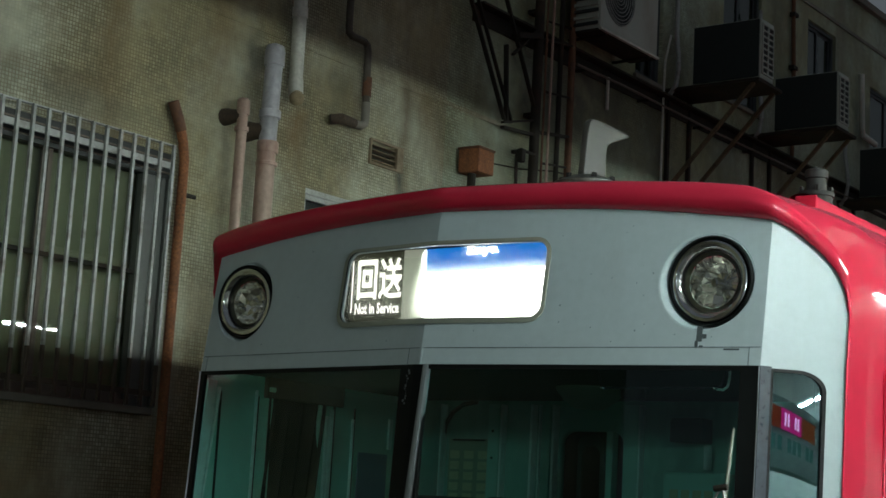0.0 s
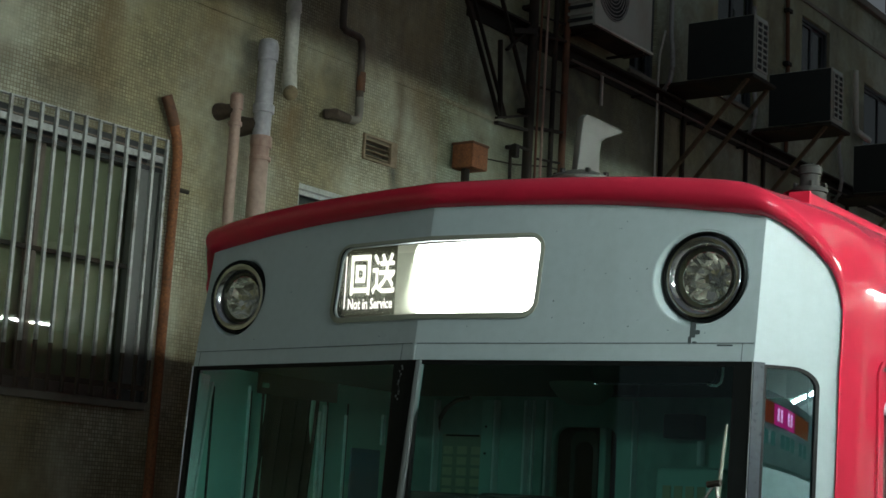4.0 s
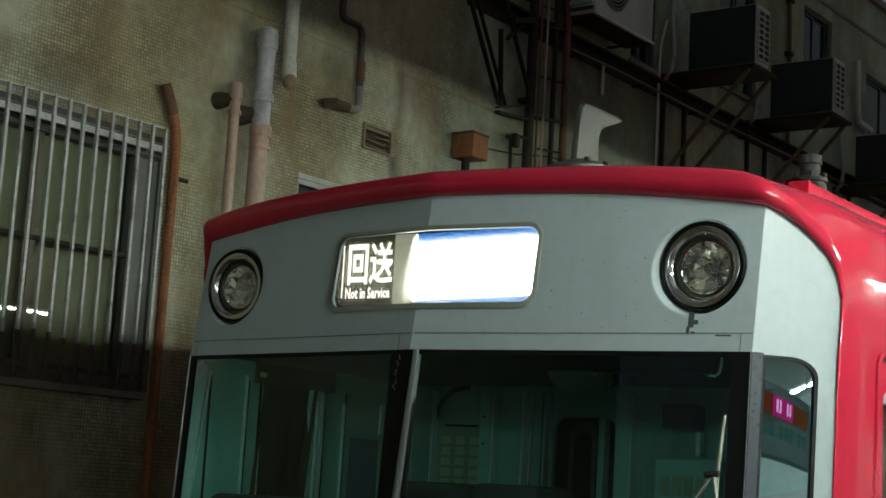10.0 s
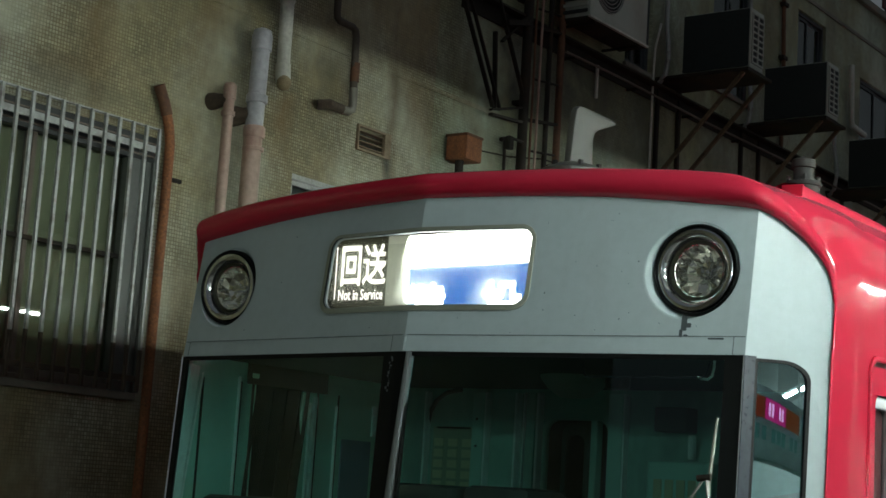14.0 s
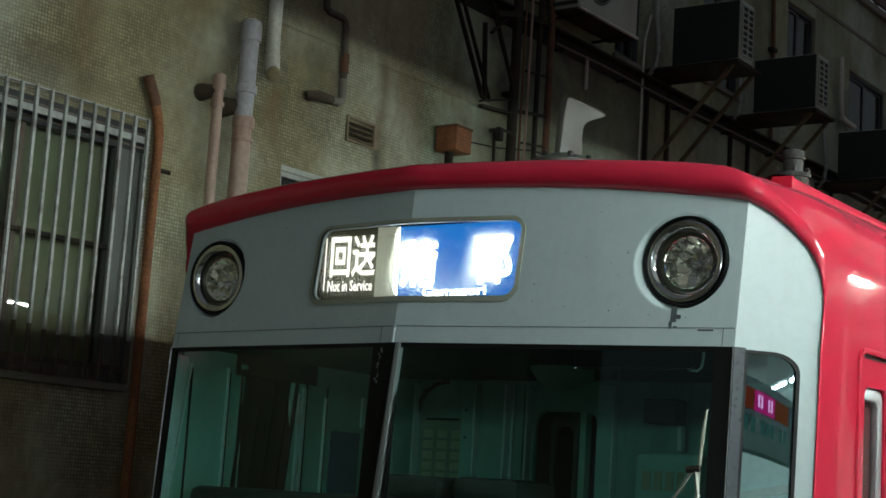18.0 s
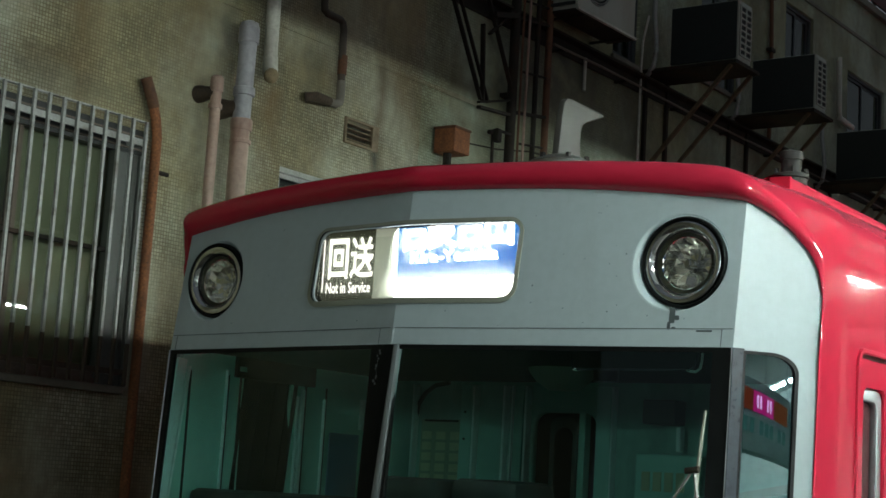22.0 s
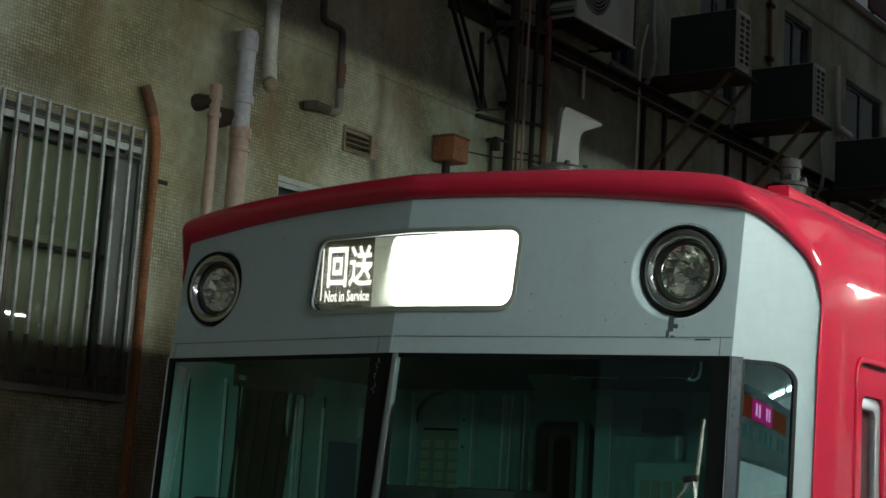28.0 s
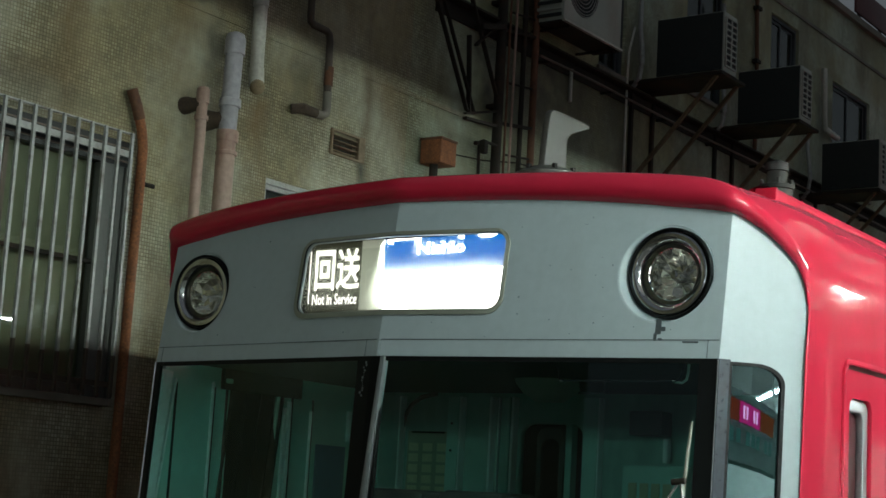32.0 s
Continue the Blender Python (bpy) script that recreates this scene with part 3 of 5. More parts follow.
for u in (-0.7, 0.9):
    part("hanger", on_board(u - 0.02, u + 0.02, 3.72, 4.742, -0.10, -0.06), CANOPY, board, smooth=False)

# ---- the train ----
KF, ZW, RAKE, RAKE_LOW, EDGE = 0.1274, 3.1386, 0.1444, 0.0544, 1.18   # plan fold, windscreen top, rakes, half width of the folded front
CORNER = 1.18


def front_y(x, z):
    """Where the nose's skin lies at x and z."""
    a = abs(x)
    return KF * min(a, EDGE) + CORNER * max(0, a - EDGE) + (RAKE if z > ZW else RAKE_LOW) * (z - ZW)


train = thing("train_car", 0, 9, 0, "red commuter train car with a pale grey folded nose", "train")
OUTER = [(0, 3.767), (0.3, 3.765), (0.6, 3.757), (0.85, 3.742), (1.0, 3.728), (1.12, 3.710), (1.22, 3.686), (1.298, 3.642), (1.340, 3.590), (1.364, 3.532), (1.3765, 3.475), (1.380, 3.42), (1.380, 3.35), (1.379, 2.9), (1.379, 2.0), (1.379, 0.95)]
INNER = [(0, 3.675), (0.3, 3.671), (0.6, 3.659), (0.85, 3.638), (1.0, 3.620), (1.10, 3.608), (1.19, 3.590), (1.262, 3.535), (1.315, 3.468), (1.337, 3.425), (1.350, 3.380), (1.357, 3.330), (1.361, 3.27), (1.362, 2.9), (1.360, 2.0), (1.360, 0.95)]
ROLL_R, STEPS, TAIL, FINE = 0.056, 14, 19.0, 4


def eased(points):
    """A smooth curve through points, FINE steps for each stretch."""
    res = []
    pts = [Vector(p) for p in points]
    for i in range(len(pts) - 1):
        a, b, c, d = pts[max(i - 1, 0)], pts[i], pts[i + 1], pts[min(i + 2, len(pts) - 1)]
        for k in range(FINE):
            t = k / FINE
            res.append(tuple(0.5 * (2 * b + (c - a) * t + (2 * a - 5 * b + 4 * c - d) * t * t + (3 * b - a - 3 * c + d) * t ** 3)))
    return res + [points[-1]]


OUTER, INNER = eased(OUTER), eased(INNER)


ROLL_A = radians(-78)   # how far the roll turns under


def smooth_step(t):
    t = min(1, max(0, t))
    return t * t * (3 - 2 * t)


def shell():
    """Roll of the nose's edge, and the roof and sides behind it, each as a strip of sections."""
    half = list(zip(INNER, OUTER))
    full = [((-a[0], a[1]), (-b[0], b[1])) for a, b in half[:0:-1]] + half
    # over the right shoulder the roll narrows
    slim = [(a, (a[0] + (b[0] - a[0]) * w, a[1] + (b[1] - a[1]) * w)) for a, b, w in ((a, b, 1 - 0.5 * smooth_step((a[0] - 1.07) / 0.22)) for a, b in full)]
    rows = []
    for i in range(STEPS + 1):
        f = ROLL_A + (math.pi / 2 - ROLL_A) * i / STEPS
        g = (math.sin(f) - math.sin(ROLL_A)) / (1 - math.sin(ROLL_A))
        rows.append([Vector((a[0] + (b[0] - a[0]) * g, front_y(a[0], a[1]) + ROLL_R * (0.22 + 0.78 * min(1, max(0, (a[1] - 3.30) / 0.29))) * (math.cos(ROLL_A) - math.cos(f)) + 0.004, a[1] + (b[1] - a[1]) * g)) for a, b in slim])
    return full, rows


def strip(rows):
    bm = bmesh.new()
    g = [[bm.verts.new(p) for p in r] for r in rows]
    for a, b in zip(g, g[1:]):
        for j in range(len(a) - 1):
            bm.faces.new((a[j], a[j + 1], b[j + 1], b[j]))
    return bm


full, rows = shell()
lip = [p + Vector((0, 0.03, 0)) for p in rows[0]]
last = [Vector((b[0], 0.62, b[1])) for a, b in full]
flow = [[Vector((p.x + (q.x - p.x) * (1 - (1 - t) ** 2), p.y + (q.y - p.y) * t, p.z + (q.z - p.z) * (1 - (1 - t) ** 2))) for p, q in zip(rows[-1], last)] for t in (0.2, 0.4, 0.6, 0.8, 1.0)]
CUT = 6 * FINE   # the rim's left end stops at the shoulder
part("nose_rim", strip([r[CUT:] for r in [lip] + rows] + [q[CUT:] for q in flow]), RED, train, "glossy red rounded edge of the nose")
n_side = 3 * FINE
roofpts = last[n_side:-n_side]
part("roof", strip([roofpts] + [[Vector((p.x, y, p.z)) for p in roofpts] for y in (1.5, 6, TAIL)]), RED, train, "red curved roof")


def on_side(sign):
    return lambda u, v, w: Vector((sign * (1.3785 - w), u, v))


for sgn in (1, -1):
    holes = [rounded(0.65, 1.335, 1.105, 3.18, 0.05)] if sgn > 0 else []
    holes += [rounded(2.4 + 2.1 * i, 3.9 + 2.1 * i, 1.9, 2.85, 0.08) for i in range(7)]
    part("side_wall", plate([rect(0.60, TAIL, 0.95, 3.352)] + holes, 0.04, on_side(sgn)), RED, train, smooth=False)
    for i in range(7):
        part("side_window", plate([rounded(2.4 + 2.1 * i, 3.9 + 2.1 * i, 1.9, 2.85, 0.08)], 0.006, lambda u, v, w, s=sgn: Vector((s * (1.345 - w), u, v))), CLEAR, train, smooth=False)
part("tail_wall", box(-1.33, 1.33, TAIL - 0.05, TAIL, 0.95, 3.5), RED, train, smooth=False)
part("floor", box(-1.33, 1.33, 0.35, TAIL - 0.05, 0.95, 1.05), CONSOLE, train, smooth=False)
part("underframe", box(-1.25, 1.25, 0.6, TAIL - 0.3, 0.55, 0.95, 0.02), CONSOLE, train, smooth=False)
for y in (2.2, 4.3, 14.2, 16.3):
    for s in (-1, 1):
        part("wheel", lathe([(0, -0.05), (0.40, -0.05), (0.43, 0.03), (0.46, 0.05), (0.46, 0.07), (0, 0.07)], pose(s * 0.535, y, 0.43, 0, -90 * s, 0), 24), DARKIRON, train)
    part("axle_frame", box(-0.9, 0.9, y - 0.2, y + 0.2, 0.35, 0.56, 0.02), CONSOLE, train, smooth=False)

# raised surround of the crew door, and its narrow recessed window
part("door_leaf", plate([rounded(0.665, 1.32, 1.12, 3.165, 0.045), rounded(0.735, 0.945, 2.05, 3.075, 0.04)], 0.03, lambda u, v, w: Vector((1.366 - w, u, v))), RED, train, "red crew door", smooth=False)
part("door_gasket", plate([rounded(0.652, 1.333, 1.107, 3.178, 0.053), rounded(0.665, 1.32, 1.12, 3.165, 0.045)], 0.02, lambda u, v, w: Vector((1.368 - w, u, v))), mat("shaded_red_rubber", (0.10, 0.012, 0.018), rough=0.6), train, smooth=False)
part("door_edge_trim", plate([rounded(0.635, 1.35, 1.09, 3.195, 0.065), rounded(0.655, 1.33, 1.11, 3.175, 0.05)], 0.016, lambda u, v, w: Vector((1.388 - w, u, v)), 0.006), RED, train, "raised red door surround")
win = part("door_window", plate([rounded(0.737, 0.943, 2.055, 3.072, 0.04), rounded(0.742, 0.898, 2.08, 3.032, 0.03)], 0.03, lambda u, v, w: Vector((1.352 - w, u, v)), 0.004), ALU, train, "bright metal window frame")
part("door_pane", plate([rounded(0.742, 0.898, 2.08, 3.032, 0.03)], 0.004, lambda u, v, w: Vector((1.335 - w, u, v))), DOORGLASS, win, smooth=False)
part("door_blind", box(1.322, 1.328, 0.72, 0.95, 2.0, 3.06), mat("maroon_blind", (0.11, 0.022, 0.028), rough=0.7), win, "dark maroon blind", smooth=False)
# rain gutter on the shoulder of the roof
part("gutter", strip([[Vector((x, y, z + dz)) for x, z in ((1.105, 3.700), (1.112, 3.728), (1.135, 3.737), (1.175, 3.735), (1.197, 3.726), (1.207, 3.710), (1.209, 3.660))] for y, dz in ((0.488, 0.0), (0.50, 0.001), (0.62, 0.0), (2, -0.008), (8, -0.008), (TAIL, -0.008))]), RED, train, "red rain gutter")
part("gutter_end", box(1.135, 1.208, 0.478, 0.492, 3.66, 3.728, 0.003), RED, train, smooth=False)


# folded front panels
def on_front(sgn, proud=0.0):
    n = Vector((-KF * sgn, -1, RAKE)).normalized() * -1
    return lambda u, v, w: Vector((u, KF * abs(u) + RAKE * (v - ZW), v)) + n * (w - proud)


HL = (0.992, 3.408)
SIGN = (-0.425, 0.425, 3.298, 3.557)
TOPLINE = [(0.0, 3.678), (0.15, 3.676), (0.3, 3.674), (0.45, 3.668), (0.6, 3.662), (0.75, 3.650), (0.85, 3.641), (1.0, 3.624), (1.10, 3.614), (EDGE, 3.604)]
def dish(a):
    """Radius of a lamp's dish towards the angle a, wider on the side of the fold."""
    return 0.1480 + 0.016 * (0.5 + 0.5 * math.cos(a - radians(197)))


for sgn in (1, -1):
    # the sign's half opening is part of the outline, as it meets the fold
    outline = [(0.0, ZW), (EDGE, ZW)] + TOPLINE[::-1] + [(0.0, SIGN[3])] + [(0.380 + 0.045 * math.sin(a), SIGN[3] - 0.045 + 0.045 * math.cos(a)) for a in (math.pi / 2 * i / 6 for i in range(7))] \
        + [(0.380 + 0.045 * math.cos(a), SIGN[2] + 0.045 - 0.045 * math.sin(a)) for a in (math.pi / 2 * i / 6 for i in range(7))] + [(0.0, SIGN[2])]
    loops = [[(sgn * u, v) for u, v in outline], [(sgn * u, v) for u, v in [(HL[0] + dish(a) * math.cos(a), HL[1] + dish(a) * math.sin(a)) for a in (2 * math.pi * k / 48 for k in range(48))]]]
    if sgn < 0:
        loops = [lp[::-1] for lp in loops]
    part("front_panel", plate(loops, 0.012, on_front(sgn)), GREY, train, "pale grey painted front panel", smooth=False)
    # flange that the windscreen hangs under, with its joint
    part("flange_joint", bar(on_front(sgn, 0.001)(sgn * 0.01, ZW + 0.056, 0), on_front(sgn, 0.001)(sgn * (EDGE - 0.004), ZW + 0.056, 0), 0.0016, 0.0024), FADED_SEAM, train, "dark sealant joint", smooth=False)

    # corner facet with its window opening
    def on_corner(u, v, w, s=sgn):
        n = Vector((s * CORNER, -1, 0)).normalized()
        return Vector((s * u, front_y(u, v), v)) - n * w
    edge = [(EDGE, 2.0), (1.366, 2.0), (1.368, 2.9), (1.366, 3.28), (1.360, 3.335), (1.352, 3.382), (1.338, 3.425), (1.322, 3.468), (1.300, 3.507), (1.268, 3.545), (1.232, 3.577), (1.19, 3.600), (EDGE, 3.604), (EDGE, ZW)]
    hole = rounded(1.204, 1.320, 2.25, 3.130, [0.060, 0.004, 0.004, 0.05], 8)
    part("corner_panel", plate([edge, hole], 0.014, on_corner), GREY, train, "pale grey corner panel", smooth=False)
    part("corner_gasket", plate([rounded(1.202, 1.322, 2.248, 3.132, [0.062, 0.005, 0.005, 0.05], 8), rounded(1.208, 1.314, 2.256, 3.122, [0.056, 0.004, 0.004, 0.05], 8)], 0.012, lambda u, v, w, f=on_corner: f(u, v, w - 0.002)), SEAL, train, "black rubber gasket")
    us, vs = [1.206 + 0.110 * i / 16 for i in range(17)], [2.254, 2.6, 2.9, 3.05, 3.126]
    part("corner_window", strip([[on_corner(u, v, 0.006 - 0.003 * (1 - ((u - 1.261) / 0.055) ** 2)) for u in us] for v in vs]), CORNERGLASS, train, "bowed glass corner window")
    part("corner_pillar", strip([[Vector((sgn * x, front_y(x, z) - o, z)) for x, o in ((1.178, -0.01), (1.179, 0.004), (1.183, 0.0065), (1.192, 0.005), (1.2045, 0.003), (1.206, -0.012))] for z in (2.0, 2.5, ZW - 0.001)]), STEEL, train, "bare metal window pillar", smooth=False)
    part("pillar_edge", strip([[Vector((sgn * x, front_y(x, z) - o, z)) for x, o in ((1.1766, 0.002), (1.1772, 0.0055), (1.1790, 0.0066), (1.1805, 0.0066))] for z in (2.0, 2.5, ZW - 0.001)]), ALU, train, "worn bright edge of the pillar")
    # windscreen pane with a black border
    pane_loop = [(0.022, 2.05), (1.16, 2.05), (1.16, ZW - 0.014), (0.022, ZW - 0.014)]

    def on_screen(u, v, w, s=sgn):
        return Vector((s * u, KF * u + RAKE_LOW * (v - ZW) + 0.004 + w, v))
    part("windscreen", plate([pane_loop], 0.006, on_screen), WINDSCREEN, train, "green-tinted windscreen pane", smooth=False)
    part("windscreen_gasket", plate([[(0.014, 2.04), (1.1775, 2.04), (1.1775, ZW - 0.001), (0.014, ZW - 0.001)], [(0.026 if sgn > 0 else 0.085, 2.054), (1.118 if sgn > 0 else 1.15, 2.054), (1.118 if sgn > 0 else 1.15, ZW - 0.016), (0.026 if sgn > 0 else 0.085, ZW - 0.016)]], 0.014, lambda u, v, w, f=on_screen: f(u, v, w - 0.006)), BLACK, train, "black windscreen border", smooth=False)

part("centre_pillar", strip([[Vector((x, front_y(x, z) - o, z)) for x, o in ((a, -0.012), (a + 0.001, 0.012), (a + 0.004, 0.014), (b - 0.008, 0.014), (b - 0.001, 0.012), (b, -0.012))] for z, a, b in ((2.0, -0.026, 0.004), (2.6, -0.012, 0.015), (ZW - 0.002, 0.022, 0.039))]), PILLAR, train, "metal strip between the windscreen panes")
part("centre_post", strip([[Vector((x, front_y(x, z) - o, z)) for x, o in ((-0.024, -0.012), (-0.022, 0.0035), (0.030, 0.0035), (0.032, -0.012))] for z in (2.0, 2.5, ZW - 0.001)]), BLACK, train, "black post behind the metal strip", smooth=False)
random.seed(5)
for i in range(14):
    u, v, r = -0.045 + random.uniform(-0.006, 0.006) - 0.001 * i, 3.115 - 0.0085 * i, random.uniform(0.001, 0.0035)
    part("paint_flake", box(u - r, u + r, front_y(u, v) - 0.0032, front_y(u, v) - 0.0022, v - r, v + r * random.uniform(0.6, 2.0)), FADED_SEAM, train, smooth=False)
part("fold_bead", strip([[Vector((x, front_y(x, z) - o, z)) for x, o in ((-0.012, -0.003), (-0.004, 0.003), (0.004, 0.003), (0.012, -0.003))] for z in (ZW, ZW + 0.05)]), GREY, train)
part("lower_front", strip([[Vector((x, front_y(x, z) + 0.006, z)) for x in (-1.336, -EDGE, 0, EDGE, 1.336)] for z in (0.6, 1.4, 2.04)]), RED, train, "red lower nose", smooth=False)

# headlights
def facets(m, n=16):
    """A polished bowl of flat facets, each pressed at a slightly different tilt."""
    ring = [(0.080, -0.018), (0.076, -0.034), (0.060, -0.057), (0.036, -0.073), (0.015, -0.080)]
    bm = bmesh.new()
    rows = []
    for k, (r, h) in enumerate(ring):
        row = []
        for j in range(n):
            a = 2 * math.pi * (j + (0.5 if k % 2 else 0.0)) / n
            row.append(bm.verts.new(m @ Vector((r * math.cos(a), r * math.sin(a), h + (random.uniform(-0.007, 0.009) if 0 < k < 4 else 0)))))
        rows.append(row)
    for k, (a, b) in enumerate(zip(rows, rows[1:])):
        for j in range(n):
            q = (j + 1) % n
            if k % 2:
                bm.faces.new((a[j], a[q], b[q]))
                bm.faces.new((a[j], b[q], b[j]))
            else:
                bm.faces.new((a[j], a[q], b[j]))
                bm.faces.new((a[q], b[q], b[j]))
    bm.faces.new(rows[-1])
    return bm


random.seed(21)


def lamp_skirt(sgn, m, n=48):
    """The dish pressed into the panel round a lamp that faces straight ahead."""
    rows = []
    for k in range(n + 1):
        a = 2 * math.pi * k / n
        ca, sa = math.cos(a), math.sin(a)

        def at(extra, proud):
            q = dish(a) + extra
            return on_front(sgn, proud)(sgn * (HL[0] + q * ca), HL[1] + q * sa, 0)
        rows.append([at(0.006, 0.0006), at(0.002, 0.0010), at(-0.003, -0.002), m @ Vector((sgn * 0.1395 * ca, 0.1395 * sa, -0.004)), m @ Vector((sgn * 0.1380 * ca, 0.1380 * sa, -0.014))])
    return strip(rows)


for sgn in (1, -1):
    c = on_front(sgn)(sgn * HL[0], HL[1], 0) + Vector((0, 0.014, 0))
    n = Vector((0.0, -1, 0.0))
    m = Matrix.Translation(c) @ n.to_track_quat("Z", "Y").to_matrix().to_4x4() @ Matrix.Scale(1.05, 4)
    hl = part("headlight", lamp_skirt(sgn, m), GREY, train, "round headlight in a flared pale dish")
    part("bezel", lathe([(0.1380, -0.02), (0.1378, 0.006), (0.1355, 0.010), (0.1315, 0.010), (0.1285, 0.005), (0.1275, -0.004), (0.127, -0.05)], m, 56), BLACK, hl, "black rubber bezel")
    part("retaining_ring", lathe([(0.1274, -0.004), (0.1262, 0.003), (0.1225, 0.0085), (0.1170, 0.0105), (0.1110, 0.0095), (0.1040, 0.0055), (0.0995, -0.001), (0.0965, -0.008)], m, 64), RINGCHROME, hl, "bright ring")
    part("lens_seal", lathe([(0.0970, -0.006), (0.0955, -0.004), (0.0935, -0.007), (0.0925, -0.012)], m, 56), SEAL, hl, "dark lens seal")
    part("reflector", facets(m), REFLECTOR, hl, "tarnished faceted reflector bowl", smooth=False)
    part("shroud", lathe([(0.0925, -0.010), (0.0885, -0.013), (0.083, -0.016), (0.0795, -0.0175)], m, 48), SHROUD, hl, "dark shroud round the reflector")
    part("bulb", lathe([(0.0, -0.022), (0.012, -0.025), (0.017, -0.036), (0.015, -0.078)], m, 20), CHROME, hl, "bright bulb shield")
    part("lens", lathe([(0.0945, -0.007), (0.070, 0.002), (0.035, 0.007), (0.0, 0.008)], m, 48), LENS, hl, "clear glass lens")


def single(bm):
    """Splits a word into its letters: loose pieces, joined where they stand over one another."""
    left, groups = set(bm.faces), []
    while left:
        stack, isle = [left.pop()], []
        while stack:
            f = stack.pop()
            isle.append(f)
            for e in f.edges:
                for g in e.link_faces:
                    if g in left:
                        left.remove(g)
                        stack.append(g)
        xs = [v.co.x for f in isle for v in f.verts]
        groups.append([min(xs), max(xs), isle])
    groups.sort(key=lambda g: g[0])
    merged = []
    for g in groups:
        if merged and g[0] < merged[-1][1] - 0.25 * (g[1] - g[0]):
            merged[-1][1] = max(merged[-1][1], g[1])
            merged[-1][2] += g[2]
        else:
            merged.append(g)
    out = []
    for _, _, isle in merged:
        one, made = bmesh.new(), {}
        for f in isle:
            one.faces.new([made.setdefault(v, None) or made.update({v: one.verts.new(v.co)}) or made[v] for v in f.verts])
        out.append(one)
    bm.free()
    return out


# sign opening: frame, service plate and divider
SY = 0.130   # the flat of the sign unit behind the fold


def folded(u, v, w):
    return Vector((u, KF * abs(u) + RAKE * (v - ZW) + w - 0.005, v))


ring_out = rounded(SIGN[0] - 0.024, SIGN[1] + 0.015, SIGN[2] - 0.019, SIGN[3] + 0.015, 0.058, 8)
ring_in = rounded(SIGN[0] - 0.006, SIGN[1] + 0.002, SIGN[2] + 0.000, SIGN[3] + 0.002, 0.042, 8)


def with_fold(loop):
    """Adds points where an outline crosses the fold."""
    res = []
    for (a, b), (c, d) in zip(loop, loop[1:] + loop[:1]):
        res.append((a, b))
        if a * c < 0:
            res.append((0.0, b + (d - b) * a / (a - c)))
    return res


bm = bmesh.new()
o, i_ = with_fold(ring_out), with_fold(ring_in)
rings = []
for loop, w in ((o, 0.010), (o, 0.000), (i_, -0.002)):
    rings.append([bm.verts.new(folded(u, v, w)) for u, v in loop])
for a, b in zip(rings, rings[1:]):
    for j in range(len(a)):
        k = (j + 1) % len(a)
        bm.faces.new((a[j], a[k], b[k], b[j]))
sign_box = part("sign_frame", bm, SIGNFRAME, train, "dull olive rubber frame of the sign")
recess = [[folded(u, v, -0.0015) for u, v in i_ + i_[:1]], [Vector((u, SY + 0.004, v)) for u, v in i_ + i_[:1]]]
part("sign_recess", strip(recess), RECESS, sign_box, "black inside of the sign opening")
quarter = [math.pi / 2 * i / 6 for i in range(7)]
MASK = [(-0.184, 3.27), (-0.073, 3.27)] + [(-0.073 - 0.035 * math.sin(a), 3.347 - 0.035 * math.cos(a)) for a in quarter] + [(-0.073 - 0.035 * math.cos(a), 3.528 + 0.035 * math.sin(a)) for a in quarter] + [(-0.073, 3.59), (-0.184, 3.59)]
part("sign_divider", plate([MASK], 0.010, lambda u, v, w: Vector((u, SY - 0.011 + w, v))), DIVIDER, sign_box, "pale divider between the signs, sign spill painted as glow", smooth=False)
part("service_plate", box(-0.46, -0.182, SY - 0.004, SY - 0.001, 3.27, 3.59), PLATE, sign_box, "black service plate with bloom painted as faint glow", smooth=False)
for text, x0, x1, z0, z1, bold in (("回", -0.388, -0.298, 3.385, 3.530, 0.022), ("送", -0.290, -0.184, 3.385, 3.533, 0.016), ("Not in Service", -0.394, -0.192, 3.333, 3.373, 0.02)):
    bm = letters(text, x0 - 0.008, x1 - 0.008, z0 + 0.002, z1 + 0.002, bold)
    for one in single(bm) if len(text) > 1 else [bm]:
        bmesh.ops.translate(one, verts=one.verts, vec=(0, SY - 0.006, 0))
        part("letter", one, LIT_SERVICE, sign_box, "backlit white lettering", smooth=False)
part("light_gap", box(-0.4215, -0.4185, SY - 0.006, SY - 0.003, 3.34, 3.53), LIT_SERVICE, sign_box, smooth=False)
# this pane lays the bloom haze over film, divider and plate
part("sign_pane", plate([with_fold(ring_in)], 0.0, lambda u, v, w: Vector((u, KF * abs(u) + RAKE * (v - ZW) + 0.008 + w, v))), SIGNGLASS, sign_box, "sign glass that scatters light to imitate lens bloom", smooth=False)

# ---- destination roll: a film of slats that runs up past the opening ----
PITCH, SPEED_T = 0.52, 3.25
V = PITCH / SPEED_T
BLUE_H = 0.32
Z_REF = 3.498            # height of the first blue panel's lower edge at the start
SLAT = PITCH / 26
Z_LO, Z_HI, TURN_R = 3.272, 3.580, 0.03
roll = thing("destination_roll", 0.17, SY + 0.002, 3.43, "backlit destination roll with white names on blue", "sign roll")
ROLL_BASE = BASE[roll]
roll.rotation_euler.y = radians(-0.5)
PANELS = {0: ("佐屋", "Saya"), 1: ("津島", "Tsushima"), 3: ("碧南", "Hekinan"), 4: ("豊田市", "Toyotashi"), 5: ("猿投", "Sanage"), 6: ("蒲郡", "Gamagori"), 7: ("吉良吉田", "Kira-Yoshida"), 10: ("西尾", "Nishio")}


